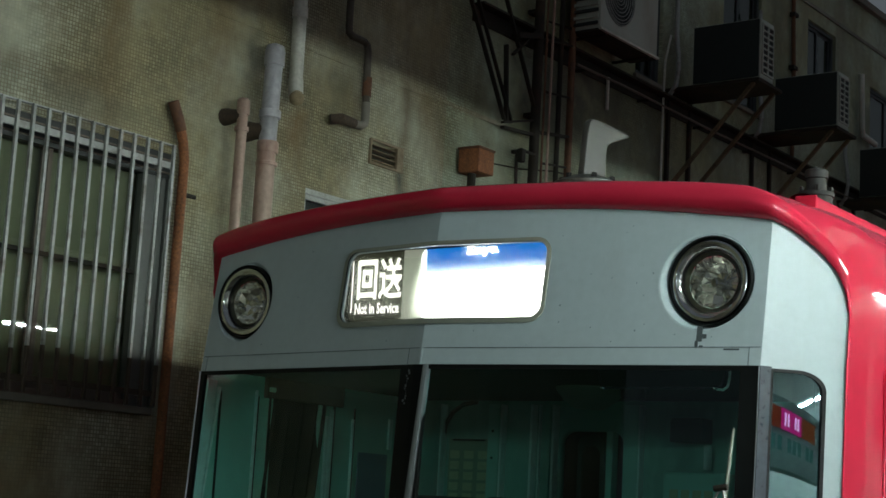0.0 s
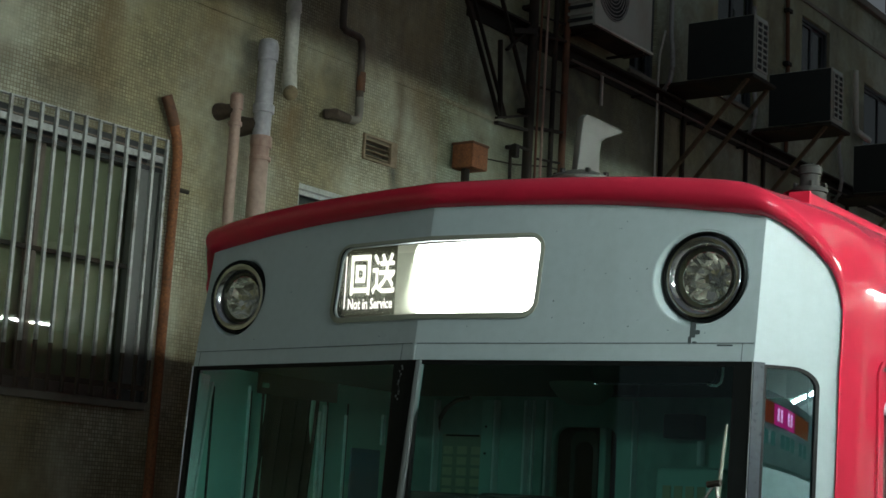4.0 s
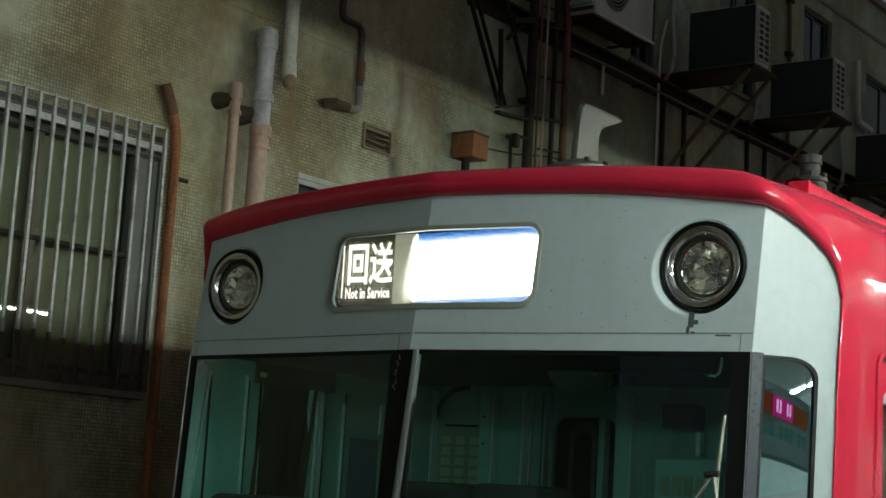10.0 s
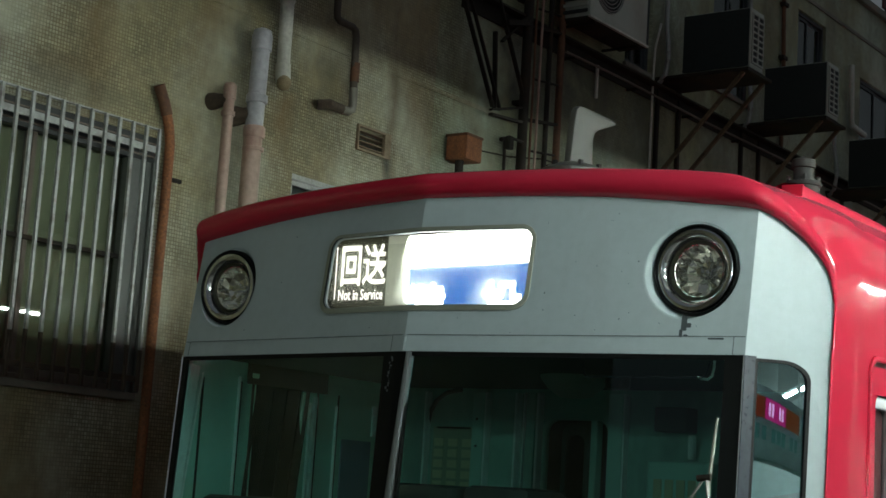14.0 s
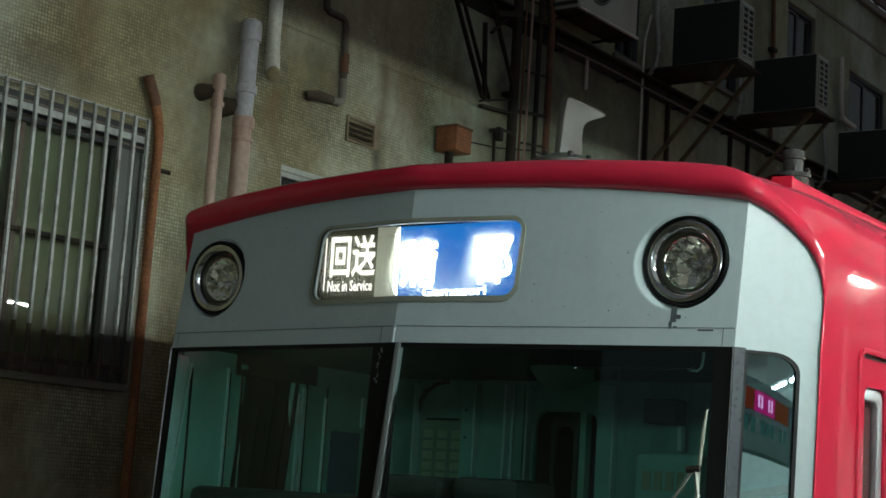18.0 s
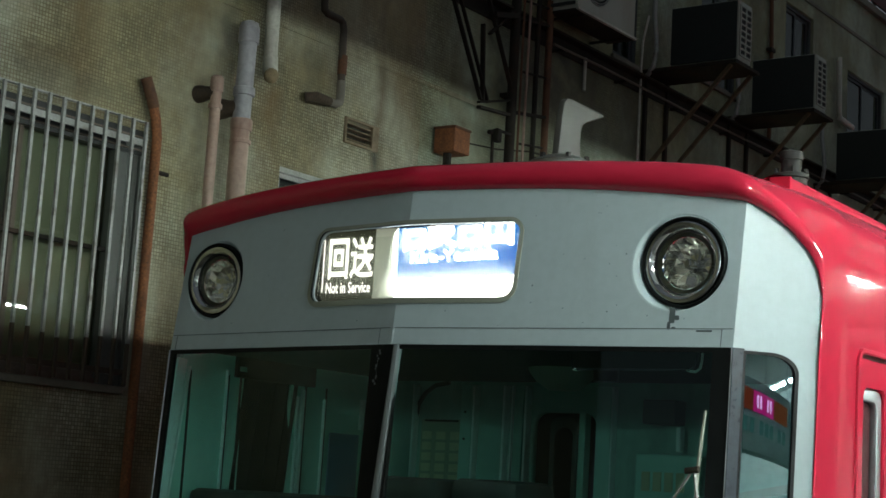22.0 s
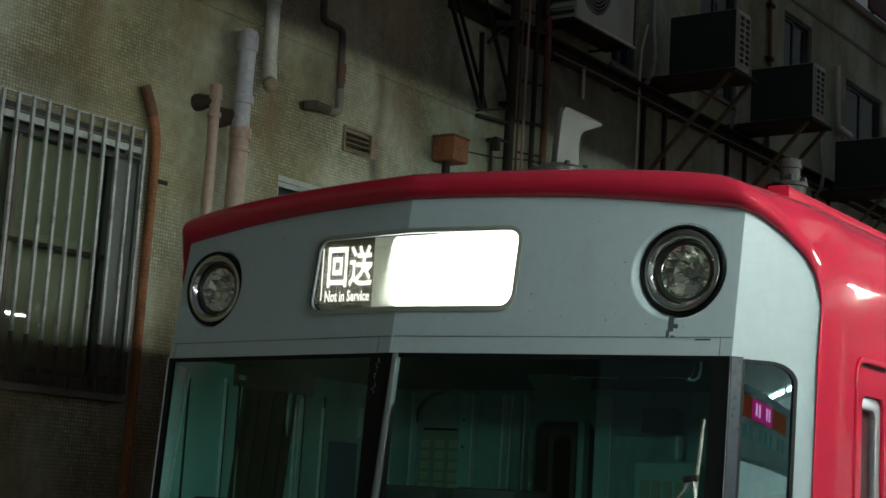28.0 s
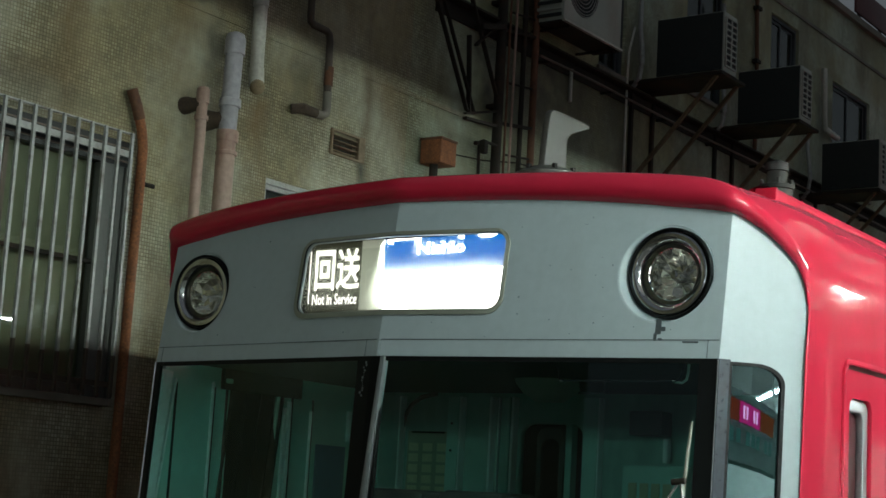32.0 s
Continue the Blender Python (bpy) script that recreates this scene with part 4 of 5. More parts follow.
def panel_letters(names, low=0.0):
    """The letters of one panel, each a bmesh, with z = 0 at the panel's lower edge."""
    big, small = names
    spots = {2: ((-0.085, 0.066), (0.222, 0.376)), 3: ((-0.090, 0.070), (0.074, 0.228), (0.238, 0.380)), 4: ((-0.080, 0.036), (0.038, 0.152), (0.158, 0.268), (0.276, 0.384))}[len(big)]
    made = [letters(ch, x0 - 0.004, x1 + 0.004, 0.100, 0.266, 0.0, 0.0055) for ch, (x0, x1) in zip(big, spots)]
    half = 0.0165 * len(small) * (0.92 if len(small) > 8 else 1)
    return made + single(letters(small, 0.147 - half, 0.147 + half, 0.056 - low, 0.098 - low, 0.016))


def film_pose(q):
    """Place of a slat whose middle is at path height q: up the opening, and over a roller into the void at each end."""
    arc = TURN_R * math.pi / 2
    if q > Z_HI:
        a = min((q - Z_HI) / TURN_R, math.pi / 2)
        run = max(0, q - Z_HI - arc)
        return Matrix.Translation((0, TURN_R * (1 - math.cos(a)) + run, Z_HI + TURN_R * math.sin(a) - ROLL_BASE.z)) @ Matrix.Rotation(-a, 4, "X")
    if q < Z_LO:
        a = min((Z_LO - q) / TURN_R, math.pi / 2)
        run = max(0, Z_LO - q - arc)
        return Matrix.Translation((0, TURN_R * (1 - math.cos(a)) + run, Z_LO - TURN_R * math.sin(a) - ROLL_BASE.z)) @ Matrix.Rotation(a, 4, "X")
    return Matrix.Translation((0, 0, q - ROLL_BASE.z))


SLATS = []
LOWER = {0: 0.008, 4: 0.022}   # panels whose small names are printed lower


def make_slats():
    x0, x1 = -0.123 - ROLL_BASE.x, 0.412 - ROLL_BASE.x
    sheets = {}
    for name, m in (("white", LIT_WHITE), ("blue", LIT_BLUE)):
        bm = box(x0, x1, -0.0004, 0.0004, -SLAT / 2, SLAT / 2)
        if name == "blue":
            bm.free()
            bm = box(-0.0945 - ROLL_BASE.x, x1, -0.0004, 0.0004, -SLAT / 2, SLAT / 2)
            box(x0, -0.0955 - ROLL_BASE.x, -0.0004, 0.0004, -SLAT / 2, SLAT / 2, bm=bm)
        me = bpy.data.meshes.new("slat")
        bm.to_mesh(me)
        bm.free()
        me.materials.append(m)
        if name == "blue":
            me.materials.append(LIT_WHITE)
            for p in me.polygons:
                p.material_index = 1 if p.center.x < -0.095 - ROLL_BASE.x else 0
        sheets[name] = me
    n_blue = round(BLUE_H / SLAT)
    for k in range(-1, 12):
        glyphs = panel_letters(PANELS[k], LOWER.get(k, 0.0)) if k in PANELS else []
        for j in range(26):
            # j = 0 is the slat just above the panel's lower edge
            blue = k in PANELS and j < n_blue
            sigma = k * PITCH - (j + 0.5) * SLAT
            if sigma < -0.45:
                continue
            ob = new("slat", sheets["blue" if blue else "white"])
            ob.parent = roll
            for glyph in (glyphs if blue else ()):
                cut = glyph.copy()
                for z, clear in ((j * SLAT, "inner"), ((j + 1) * SLAT, "outer")):
                    if len(cut.verts):
                        bmesh.ops.bisect_plane(cut, geom=list(cut.verts) + list(cut.edges) + list(cut.faces), plane_co=(0, 0, z), plane_no=(0, 0, 1), clear_inner=clear == "inner", clear_outer=clear == "outer")
                if len(cut.faces):
                    bmesh.ops.translate(cut, verts=cut.verts, vec=(-ROLL_BASE.x, -0.0008, -(j + 0.5) * SLAT))
                    me = bpy.data.meshes.new("letter")
                    cut.to_mesh(me)
                    me.materials.append(LIT_LETTER)
                    t = new("letter", me)
                    t.parent = ob
                cut.free()
            SLATS.append((ob, sigma))
        for glyph in glyphs:
            glyph.free()


make_slats()


DRIFT = [(0, -0.024), (1, -0.008), (3, -0.010), (9, -0.010), (13, -0.013), (17, -0.013), (18, -0.013), (20, -0.004), (22, 0.0), (30, 0.018), (31, 0.026), (32, 0.027)]   # the motor does not run quite evenly


def film_height(t):
    return Z_REF + V * t + float(np.interp(t, [d[0] for d in DRIFT], [d[1] for d in DRIFT]))


def roll_rows(sigma):
    """Keys of one slat: dense while it turns, sparse on the straight runs."""
    arc = TURN_R * math.pi / 2
    marks = [Z_LO - arc - 0.02, Z_LO - arc, Z_LO - arc * 0.75, Z_LO - arc / 2, Z_LO - arc / 4, Z_LO, Z_LO + 0.02, (Z_LO + Z_HI) / 2, Z_HI - 0.02, Z_HI, Z_HI + arc / 4, Z_HI + arc / 2, Z_HI + arc * 0.75, Z_HI + arc, Z_HI + arc + 0.02]
    times = {0.0, 32.0}
    for q in marks:
        t = (q - Z_REF + sigma) / V
        if 0.05 < t < 31.95:
            times.add(t)
    seen, res = set(), []
    for t in sorted(times):
        if frame(t) not in seen:
            seen.add(frame(t))
            t = (frame(t) - 1) / FPS
            res.append((t, film_pose(film_height(t) - sigma)))
    return res


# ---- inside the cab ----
# near-black colour here holds the shade under the windscreen header
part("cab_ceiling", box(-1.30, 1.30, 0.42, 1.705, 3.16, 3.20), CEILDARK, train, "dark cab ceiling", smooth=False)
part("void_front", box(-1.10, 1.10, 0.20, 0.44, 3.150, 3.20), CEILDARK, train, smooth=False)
# bulkhead with a doorway and windows in it
part("bulkhead", plate([rect(-1.32, 1.32, 1.05, 3.70), rounded(-0.49, -0.17, 1.06, 3.03, 0.06)], 0.04, lambda u, v, w: Vector((u, 1.70 + w, v))), BULKHEAD, train, "pale green cab bulkhead", smooth=False)
for x, w, mm in ((-0.780, 0.010, CABPALE), (-0.818, 0.060, CABGREEN), (-0.618, 0.012, CABPALE), (-0.576, 0.007, CABPALE), (-0.504, 0.012, CABPALE), (-0.540, 0.045, BULKHEAD), (-0.113, 0.070, CABGREEN), (-0.073, 0.008, CABPALE), (-1.114, 0.010, CABPALE)):
    part("bulkhead_post", box(x - w / 2, x + w / 2, 1.655, 1.70, 1.06, 3.14, 0.003), mm, train, "upright strip on the bulkhead", smooth=False)
part("notice_board", box(-1.085, -0.856, 1.688, 1.70, 2.3, 2.985, 0.002), mat("yellowed_board", (0.34, 0.38, 0.28), rough=0.6), train, "yellowed notice board with a grid of tags", smooth=False)
TAG = mat("tag_paper", (0.58, 0.58, 0.38), rough=0.7)
for i in range(3):
    for j in range(9):
        part("tag", box(-1.073 + 0.078 * i, -1.022 + 0.078 * i, 1.684, 1.6885, 2.895 - 0.048 * j, 2.930 - 0.048 * j), TAG, train, smooth=False)
part("door_arch", sweep([(-1.128, 1.692, 2.2), (-1.122, 1.692, 2.98), (-1.112, 1.692, 3.05), (-1.075, 1.692, 3.105), (-1.02, 1.692, 3.14), (-0.94, 1.692, 3.155)], 0.011, 8), CABDARK, train, "dark arched edge of the cab door")
for z in (3.02, 2.90, 2.62):
    part("post_screw", lathe([(0.006, 0.0), (0.005, 0.004), (0, 0.005)], pose(-0.822, 1.655, z, 90, 0, 0), 10), CABBLACK, train)
part("doorway_window", plate([rounded(-0.46, -0.325, 2.2, 3.02, 0.05), rounded(-0.44, -0.345, 2.22, 2.97, 0.04)], 0.02, lambda u, v, w: Vector((u, 1.80 + w, v))), CABDARK, train, "dark rounded window frame beyond the doorway", smooth=False)
part("doorway_post", box(-0.305, -0.272, 1.78, 1.83, 1.06, 3.12, 0.004), CABGREEN, train, "green post beyond the doorway", smooth=False)
part("handset_box", box(0.10, 0.25, 1.60, 1.70, 2.985, 3.085, 0.006), CABDARK, train, "dark handset box on the bulkhead", smooth=False)
part("handset", box(0.252, 0.274, 1.61, 1.65, 2.875, 2.975, 0.006), CABPALE, train, "pale handset", smooth=False)
part("board_rail", box(-1.06, -0.88, 1.680, 1.688, 2.975, 2.983), BLACK, train, smooth=False)
part("equipment_cabinet", box(0.21, 0.48, 1.35, 1.66, 1.06, 2.855, 0.01), CABGREEN, train, "green equipment cabinet", smooth=False)
for i in range(4):
    part("cabinet_label", box(0.245 + 0.05 * i, 0.28 + 0.05 * i, 1.345, 1.35, 2.71, 2.785), TAG, train, smooth=False)
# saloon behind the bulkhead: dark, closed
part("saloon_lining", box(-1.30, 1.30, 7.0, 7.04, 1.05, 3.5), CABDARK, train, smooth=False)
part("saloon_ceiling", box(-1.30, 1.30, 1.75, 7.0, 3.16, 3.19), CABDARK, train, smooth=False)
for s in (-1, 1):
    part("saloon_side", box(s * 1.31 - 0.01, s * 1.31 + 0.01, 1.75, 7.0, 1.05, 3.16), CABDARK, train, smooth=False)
# side linings with window surrounds
for sgn in (1, -1):
    # right lining takes the dark colour as shade, so the corner window looks into darkness
    part("cab_lining", plate([rect(0.30, 1.70, 1.05, 3.16), rounded(0.66, 0.96, 1.95, 3.11, 0.03)] if sgn < 0 else [rect(0.42, 1.70, 1.05, 3.16), rounded(0.70, 0.96, 2.0, 3.08, 0.02)], 0.02, lambda u, v, w, s=sgn: Vector((s * (1.275 - w), u, v))), CABGREEN if sgn < 0 else CABDARK, train, "cab side lining, green at left, painted shade at right", smooth=False)
for y, w, z0, z1 in ((0.552, 0.009, 1.2, 3.10), (1.005, 0.014, 1.2, 3.03), (1.034, 0.020, 1.2, 3.06), (1.182, 0.009, 1.2, 3.03), (1.452, 0.024, 2.915, 3.05)):
    part("lining_strip", box(-1.255, -1.243, y - w / 2, y + w / 2, z0, z1, 0.002), CABPALE, train, "pale edge strip", smooth=False)
part("slanted_strip", bar((-1.245, 0.328, 3.094), (-1.245, 0.165, 1.8), 0.012, 0.010), CABPALE, train, "bright slanted edge strip", smooth=False)
part("corner_post", bar((-1.25, 0.285, 3.12), (-1.25, 0.150, 1.8), 0.02, 0.05), CABPALE, train, "pale corner post", smooth=False)
for y, w in ((0.566, 0.010), (0.345, 0.010), (1.056, 0.010), (1.196, 0.008), (0.640, 0.012)):
    part("lining_groove", box(-1.2555, -1.251, y - w / 2, y + w / 2, 1.2, 3.08), CABBLACK, train, "dark joint in the lining", smooth=False)
part("blue_panel", box(-1.255, -1.249, 1.235, 1.44, 1.9, 2.89), mat("blue_grey_panel", (0.15, 0.22, 0.32), rough=0.5), train, "blue-grey panel", smooth=False)
part("corner_hook", box(-1.26, -1.23, 0.61, 0.65, 3.100, 3.120, 0.004), BULKHEAD, train)
folds = []
for k in range(31):
    y = 0.668 + 0.0112 * k
    folds.append([Vector((-1.262 + 0.016 * math.sin(k * 1.55) + 0.006 * math.sin(k * 0.7), y - 0.10 * (3.158 - z), z)) for z in (3.158, 2.8, 2.5, 2.1)])
part("cab_curtain", strip(folds), mat("dark_curtain", (0.016, 0.014, 0.013), rough=0.9, vary=0.3, scale=8), train, "dark drawn curtain with slanting folds")
# dark band added as shade over the curtain's top edge
part("curtain_top_band", box(-1.275, -1.235, 0.60, 1.10, 3.075, 3.165, 0.004), mat("dark_top_band", (0.02, 0.022, 0.02), rough=0.8), train, "dark band added for the shade under the ceiling", smooth=False)
part("side_pane", box(-1.322, -1.312, 0.60, 1.12, 1.90, 3.15), CABBLACK, train, "dark side window", smooth=False)
part("sun_visor_rail", sweep([(0.451, 0.42, 3.17), (0.463, 0.42, 3.105), (0.475, 0.42, 3.096), (0.905, 0.42, 3.095), (0.918, 0.42, 3.104), (0.940, 0.42, 3.17)], 0.0035, 8), STEEL, train, "thin rail of the sun visor")
for x in (0.475, 0.90):
    part("visor_clip", box(x - 0.008, x + 0.008, 0.412, 0.428, 3.090, 3.101, 0.002), CHROME, train)
part("ceiling_lamp", lathe([(0, -0.085), (0.06, -0.082), (0.105, -0.05), (0.135, -0.012), (0.137, 0.0)], pose(0.015, 1.1, 3.16, 0, 0, 0), 28), mat("yellowed_lamp_dome", (0.30, 0.33, 0.27), rough=0.5), train, "round cab lamp, unlit")
part("ceiling_switch", lathe([(0, -0.05), (0.045, -0.048), (0.05, -0.03), (0.05, 0.0)], pose(0.206, 1.1, 3.16, 0, 0, 0), 20), CABBLACK, train, "small dark ceiling fitting")
part("console", box(-1.1, 1.1, 0.22, 0.62, 1.06, 2.62, 0.03), CONSOLE, train, "dark driving console", smooth=False)
part("console_hood", box(-0.36, -0.02, 0.34, 0.60, 2.62, 2.705, 0.03), CONSOLE, train, "dark instrument hood")
part("console_hood", box(0.02, 0.30, 0.36, 0.62, 2.62, 2.71, 0.03), CONSOLE, train, "dark instrument hood")

part("visor_hook", sweep([(0.900, 0.42, 3.092), (0.925, 0.42, 3.089), (0.940, 0.42, 3.100), (0.946, 0.42, 3.125), (0.947, 0.42, 3.16)], 0.0045, 8), CABPALE, train, "bright hook of the visor rail")
part("corner_sill", bar((1.10, 0.365, 2.692), (1.290, 0.365, 2.731), 0.03, 0.026), ACWHITE, train, "white sill behind the corner window", smooth=False)

# wiper
wiper = part("wiper_blade", sweep([(1.112, front_y(1.112, 2.945) - 0.012, 2.945), (1.108, front_y(1.1, 2.87) - 0.016, 2.87), (1.100, front_y(1.1, 2.77) - 0.014, 2.77), (1.094, front_y(1.1, 2.60) - 0.012, 2.60)], [0.004, 0.006, 0.006, 0.005], 8), ACWHITE, train, "pale worn wiper blade")
part("wiper_arm", bar((1.104, 0.065, 2.765), (0.98, 0.05, 2.58), 0.009, 0.006, bm=bar((1.112, 0.06, 2.762), (1.145, 0.045, 2.58), 0.009, 0.006)), BARGREY, wiper, "dark wiper arm", smooth=False)
part("wiper_joint", sweep([(1.082, 0.060, 2.762), (1.125, 0.062, 2.768)], 0.010, 10), DARKIRON, wiper)
# the scraped mark under the headlight
for u0, u1, v0, v1 in ((0.970, 0.988, 3.212, 3.262), (0.966, 0.976, 3.192, 3.216), (0.986, 1.002, 3.222, 3.236), (0.980, 0.994, 3.193, 3.200)):
    part("scraped_mark", plate([rounded(u0, u1, v0, v1, 0.003, 2)], 0.0015, on_front(1, 0.0016)), SEAM, train, "dark scraped patch", smooth=False)
random.seed(21)
for i in range(26):
    s = random.choice((1, 1, -1))
    u, v, r = s * (random.uniform(0.47, 0.82) if i % 3 else random.uniform(0.06, 1.1)), random.uniform(3.20, 3.60) if i % 3 else random.uniform(3.15, 3.26), random.uniform(0.001, 0.0028)
    part("paint_chip", plate([[(u + r, v), (u + r * 0.3, v + r * random.uniform(0.6, 1.6)), (u - r, v + 0.3 * r), (u - 0.4 * r, v - r)][::s]], 0.001, on_front(s, 0.0012)), FADED_SEAM, train, smooth=False)
for s, u in ((1, 1.140), (-1, 0.055), (-1, 1.150)):
    part("flange_seam", plate([[(s * u, ZW), (s * (u + 0.0022), ZW), (s * (u + 0.0022), ZW + 0.055), (s * u, ZW + 0.055)][::s]], 0.001, on_front(s, 0.0012)), FADED_SEAM, train, smooth=False)
part("scraped_mark", plate([rounded(1.06, 1.11, 3.185, 3.190, 0.002)], 0.0015, on_front(1, 0.0016)), SEAM, train, smooth=False)

# ---- on the roof ----
antenna = thing("radio_antenna", 0.1, 0.87, 3.80, "white hooked radio antenna on a round base", "antenna")
part("pedestal", lathe([(0.07, -0.04), (0.07, 0.10), (0, 0.10)], pose(0.1, 0.87, 3.80), 24), CASTGREY, antenna)
part("base_plate", lathe([(0.13, 0.10), (0.13, 0.125), (0.09, 0.145), (0.06, 0.155), (0, 0.155)], pose(0.1, 0.87, 3.80), 32), WHITEPART, antenna, "round white base")
fin = [(0.80, 3.94), (0.822, 4.12), (0.835, 4.170), (0.855, 4.186), (0.90, 4.190), (1.12, 4.188), (1.137, 4.182), (1.132, 4.172), (1.00, 4.122), (0.972, 4.10), (0.965, 4.06), (0.968, 3.94)]
part("fin", plate([fin], 0.03, lambda u, v, w: Vector((0.115 - w, u + 0.02, v)), 0.006), WHITEPART, antenna, "white hooked blade")
for a in range(6):
    part("bolt", lathe([(0.012, 0.0), (0.012, 0.018), (0, 0.02)], pose(0.1 + 0.1 * math.cos(a * 1.047 + 0.3), 0.87 + 0.1 * math.sin(a * 1.047 + 0.3), 3.935), 6), CASTGREY, antenna)
whistle = thing("roof_whistle", 0.98, 1.01, 3.76, "grey cast whistle on the roof", "whistle")
part("base", lathe([(0.058, -0.05), (0.058, 0.075), (0.064, 0.077), (0.064, 0.092), (0.04, 0.098)], pose(0.98, 1.01, 3.76), 28), CASTGREY, whistle)
part("barrel", lathe([(0.036, 0.09), (0.036, 0.142), (0.042, 0.145), (0.042, 0.172), (0.034, 0.178), (0.008, 0.178), (0.008, 0.188), (0, 0.189)], pose(0.98, 1.01, 3.76), 28), CASTGREY, whistle)
for a in range(4):
    part("bolt", lathe([(0.009, 0.0), (0.009, 0.026), (0, 0.028)], pose(0.98 + 0.052 * math.cos(a * 1.571 + 0.5), 1.01 + 0.052 * math.sin(a * 1.571 + 0.5), 3.848), 6), CASTGREY, whistle)

# ---- on the building's wall ----
def window(name, y0, y1, z0, z1, lights, label, blind=CURTAIN, depth=0.08, sash_mat=BRONZE):
    w = tagged(thing(name, WALL, (y0 + y1) / 2, z0, label, "window"), kind="structure")
    t = 0.035
    part("window_frame", plate([rect(y0, y1, z0, z1), rect(y0 + t, y1 - t, z0 + t, z1 - t)], 0.05, lambda u, v, d: Vector((WALL - depth + 0.05 - d, u, v)), 0.004), sash_mat, w, smooth=False)
    step = (y1 - y0 - 2 * t) / lights
    for i in range(lights):
        a, b = y0 + t + step * i, y0 + t + step * (i + 1)
        sash = part("sash", plate([rect(a, b, z0 + t, z1 - t), rect(a + 0.03, b - 0.03, z0 + t + 0.03, z1 - t - 0.03)], 0.025, lambda u, v, d, o=0.012 * (i % 2): Vector((WALL - depth + 0.03 - d - o, u, v)), 0.003), sash_mat, w, smooth=False)
        part("glass", box(WALL - depth + 0.012, WALL - depth + 0.016, a + 0.03, b - 0.03, z0 + t + 0.03, z1 - t - 0.03), CLEAR, sash, smooth=False)
    # with ROOMDARK this sheet is no blind: it paints the darkness of an unlit room
    part("blind", box(WALL - 0.145, WALL - 0.13, y0 - 0.05, y1 + 0.05, z0 - 0.05, z1 + 0.05), blind, w, "backing behind the glass: beige blind, elsewhere painted room darkness", smooth=False)
    part("window_sill", box(WALL - 0.08, WALL + 0.03, y0 - 0.03, y1 + 0.03, z0 - 0.04, z0, 0.005), CONCRETE, w, smooth=False)
    return w


BY_NAME = {}
BY_NAME["window_1"] = window("window_1", *GRILLE_WIN, 3, "aluminium window with drawn beige blinds behind a grille")
# black box put in for the shade of the recess above the rail
head = part("recess_fill", box(WALL - 0.10, WALL - 0.022, GRILLE_WIN[0], JAMB, 4.405, 4.548), CABBLACK, BY_NAME["window_1"], "dark box painted as the shaded recess over the window", smooth=False)
for i in range(3):
    part("slat", box(WALL - 0.022, WALL - 0.012, GRILLE_WIN[0], JAMB, 4.43 + 0.037 * i, 4.440 + 0.037 * i), BRONZE, BY_NAME["window_1"], smooth=False)
# the CABBLACK strip puts the darkness between the sashes into colour
for name, x, y0, y1, m in (("jamb", -0.008, 1.803, JAMB, JAMBGREY), ("stile", -0.024, 1.764, 1.801, JAMBGREY), ("dark_gap", -0.028, 1.738, 1.763, CABBLACK), ("stile", -0.020, 1.630, 1.736, JAMBGREY)):
    part(name, box(WALL - 0.078, WALL + x, y0, y1, 3.123, 4.404, 0.003), m, BY_NAME["window_1"], "grey metal stile beside the panes" if name == "stile" else "", smooth=False)
part("mid_rail", box(WALL - 0.052, WALL - 0.034, GRILLE_WIN[0] + 0.035, 1.66, 3.838, 3.862, 0.002), DARKIRON, BY_NAME["window_1"], "dark rail across the window", smooth=False)
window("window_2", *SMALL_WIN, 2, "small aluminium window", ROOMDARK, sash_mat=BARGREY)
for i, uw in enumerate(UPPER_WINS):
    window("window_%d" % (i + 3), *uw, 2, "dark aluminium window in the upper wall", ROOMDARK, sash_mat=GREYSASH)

# grille of upright bars on three flat rails, stood off the wall
grille = thing("window_grille", WALL, 0.7, 3.09, "silver upright bar grille before the window", "window grille")
GX = WALL + 0.11
for i in range(24):
    y = 1.716 - 0.0976 * i
    # brown feet carry the train's shadow as colour, besides some rust
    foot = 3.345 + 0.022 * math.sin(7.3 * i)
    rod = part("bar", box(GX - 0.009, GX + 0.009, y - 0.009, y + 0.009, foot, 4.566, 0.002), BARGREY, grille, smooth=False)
    part("shaded_rust_foot", box(GX - 0.0087, GX + 0.0087, y - 0.0087, y + 0.0087, 3.12, foot, 0.001), BROWNIRON, rod, "brown foot of the bar, rust and painted shade", smooth=False)
# low rail also browned to sink into that painted shadow
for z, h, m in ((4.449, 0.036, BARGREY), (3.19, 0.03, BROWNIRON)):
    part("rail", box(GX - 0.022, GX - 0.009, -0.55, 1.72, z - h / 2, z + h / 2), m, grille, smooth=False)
part("top_strip", box(GX - 0.030, GX - 0.010, -0.55, 1.73, 4.562, 4.572, 0.002), BARGREY, grille, "thin pale strip along the bar tops", smooth=False)
for y in (-0.45, 0.6, 1.69):
    for z in (4.449, 3.19):
        part("stay", box(WALL, GX - 0.02, y - 0.01, y + 0.01, z - 0.01, z + 0.01), BARGREY, grille, smooth=False)

rust_pipe = thing("rusty_downpipe", WALL, 1.9, 2.4, "orange rusty iron pipe bent at its top", "pipe")
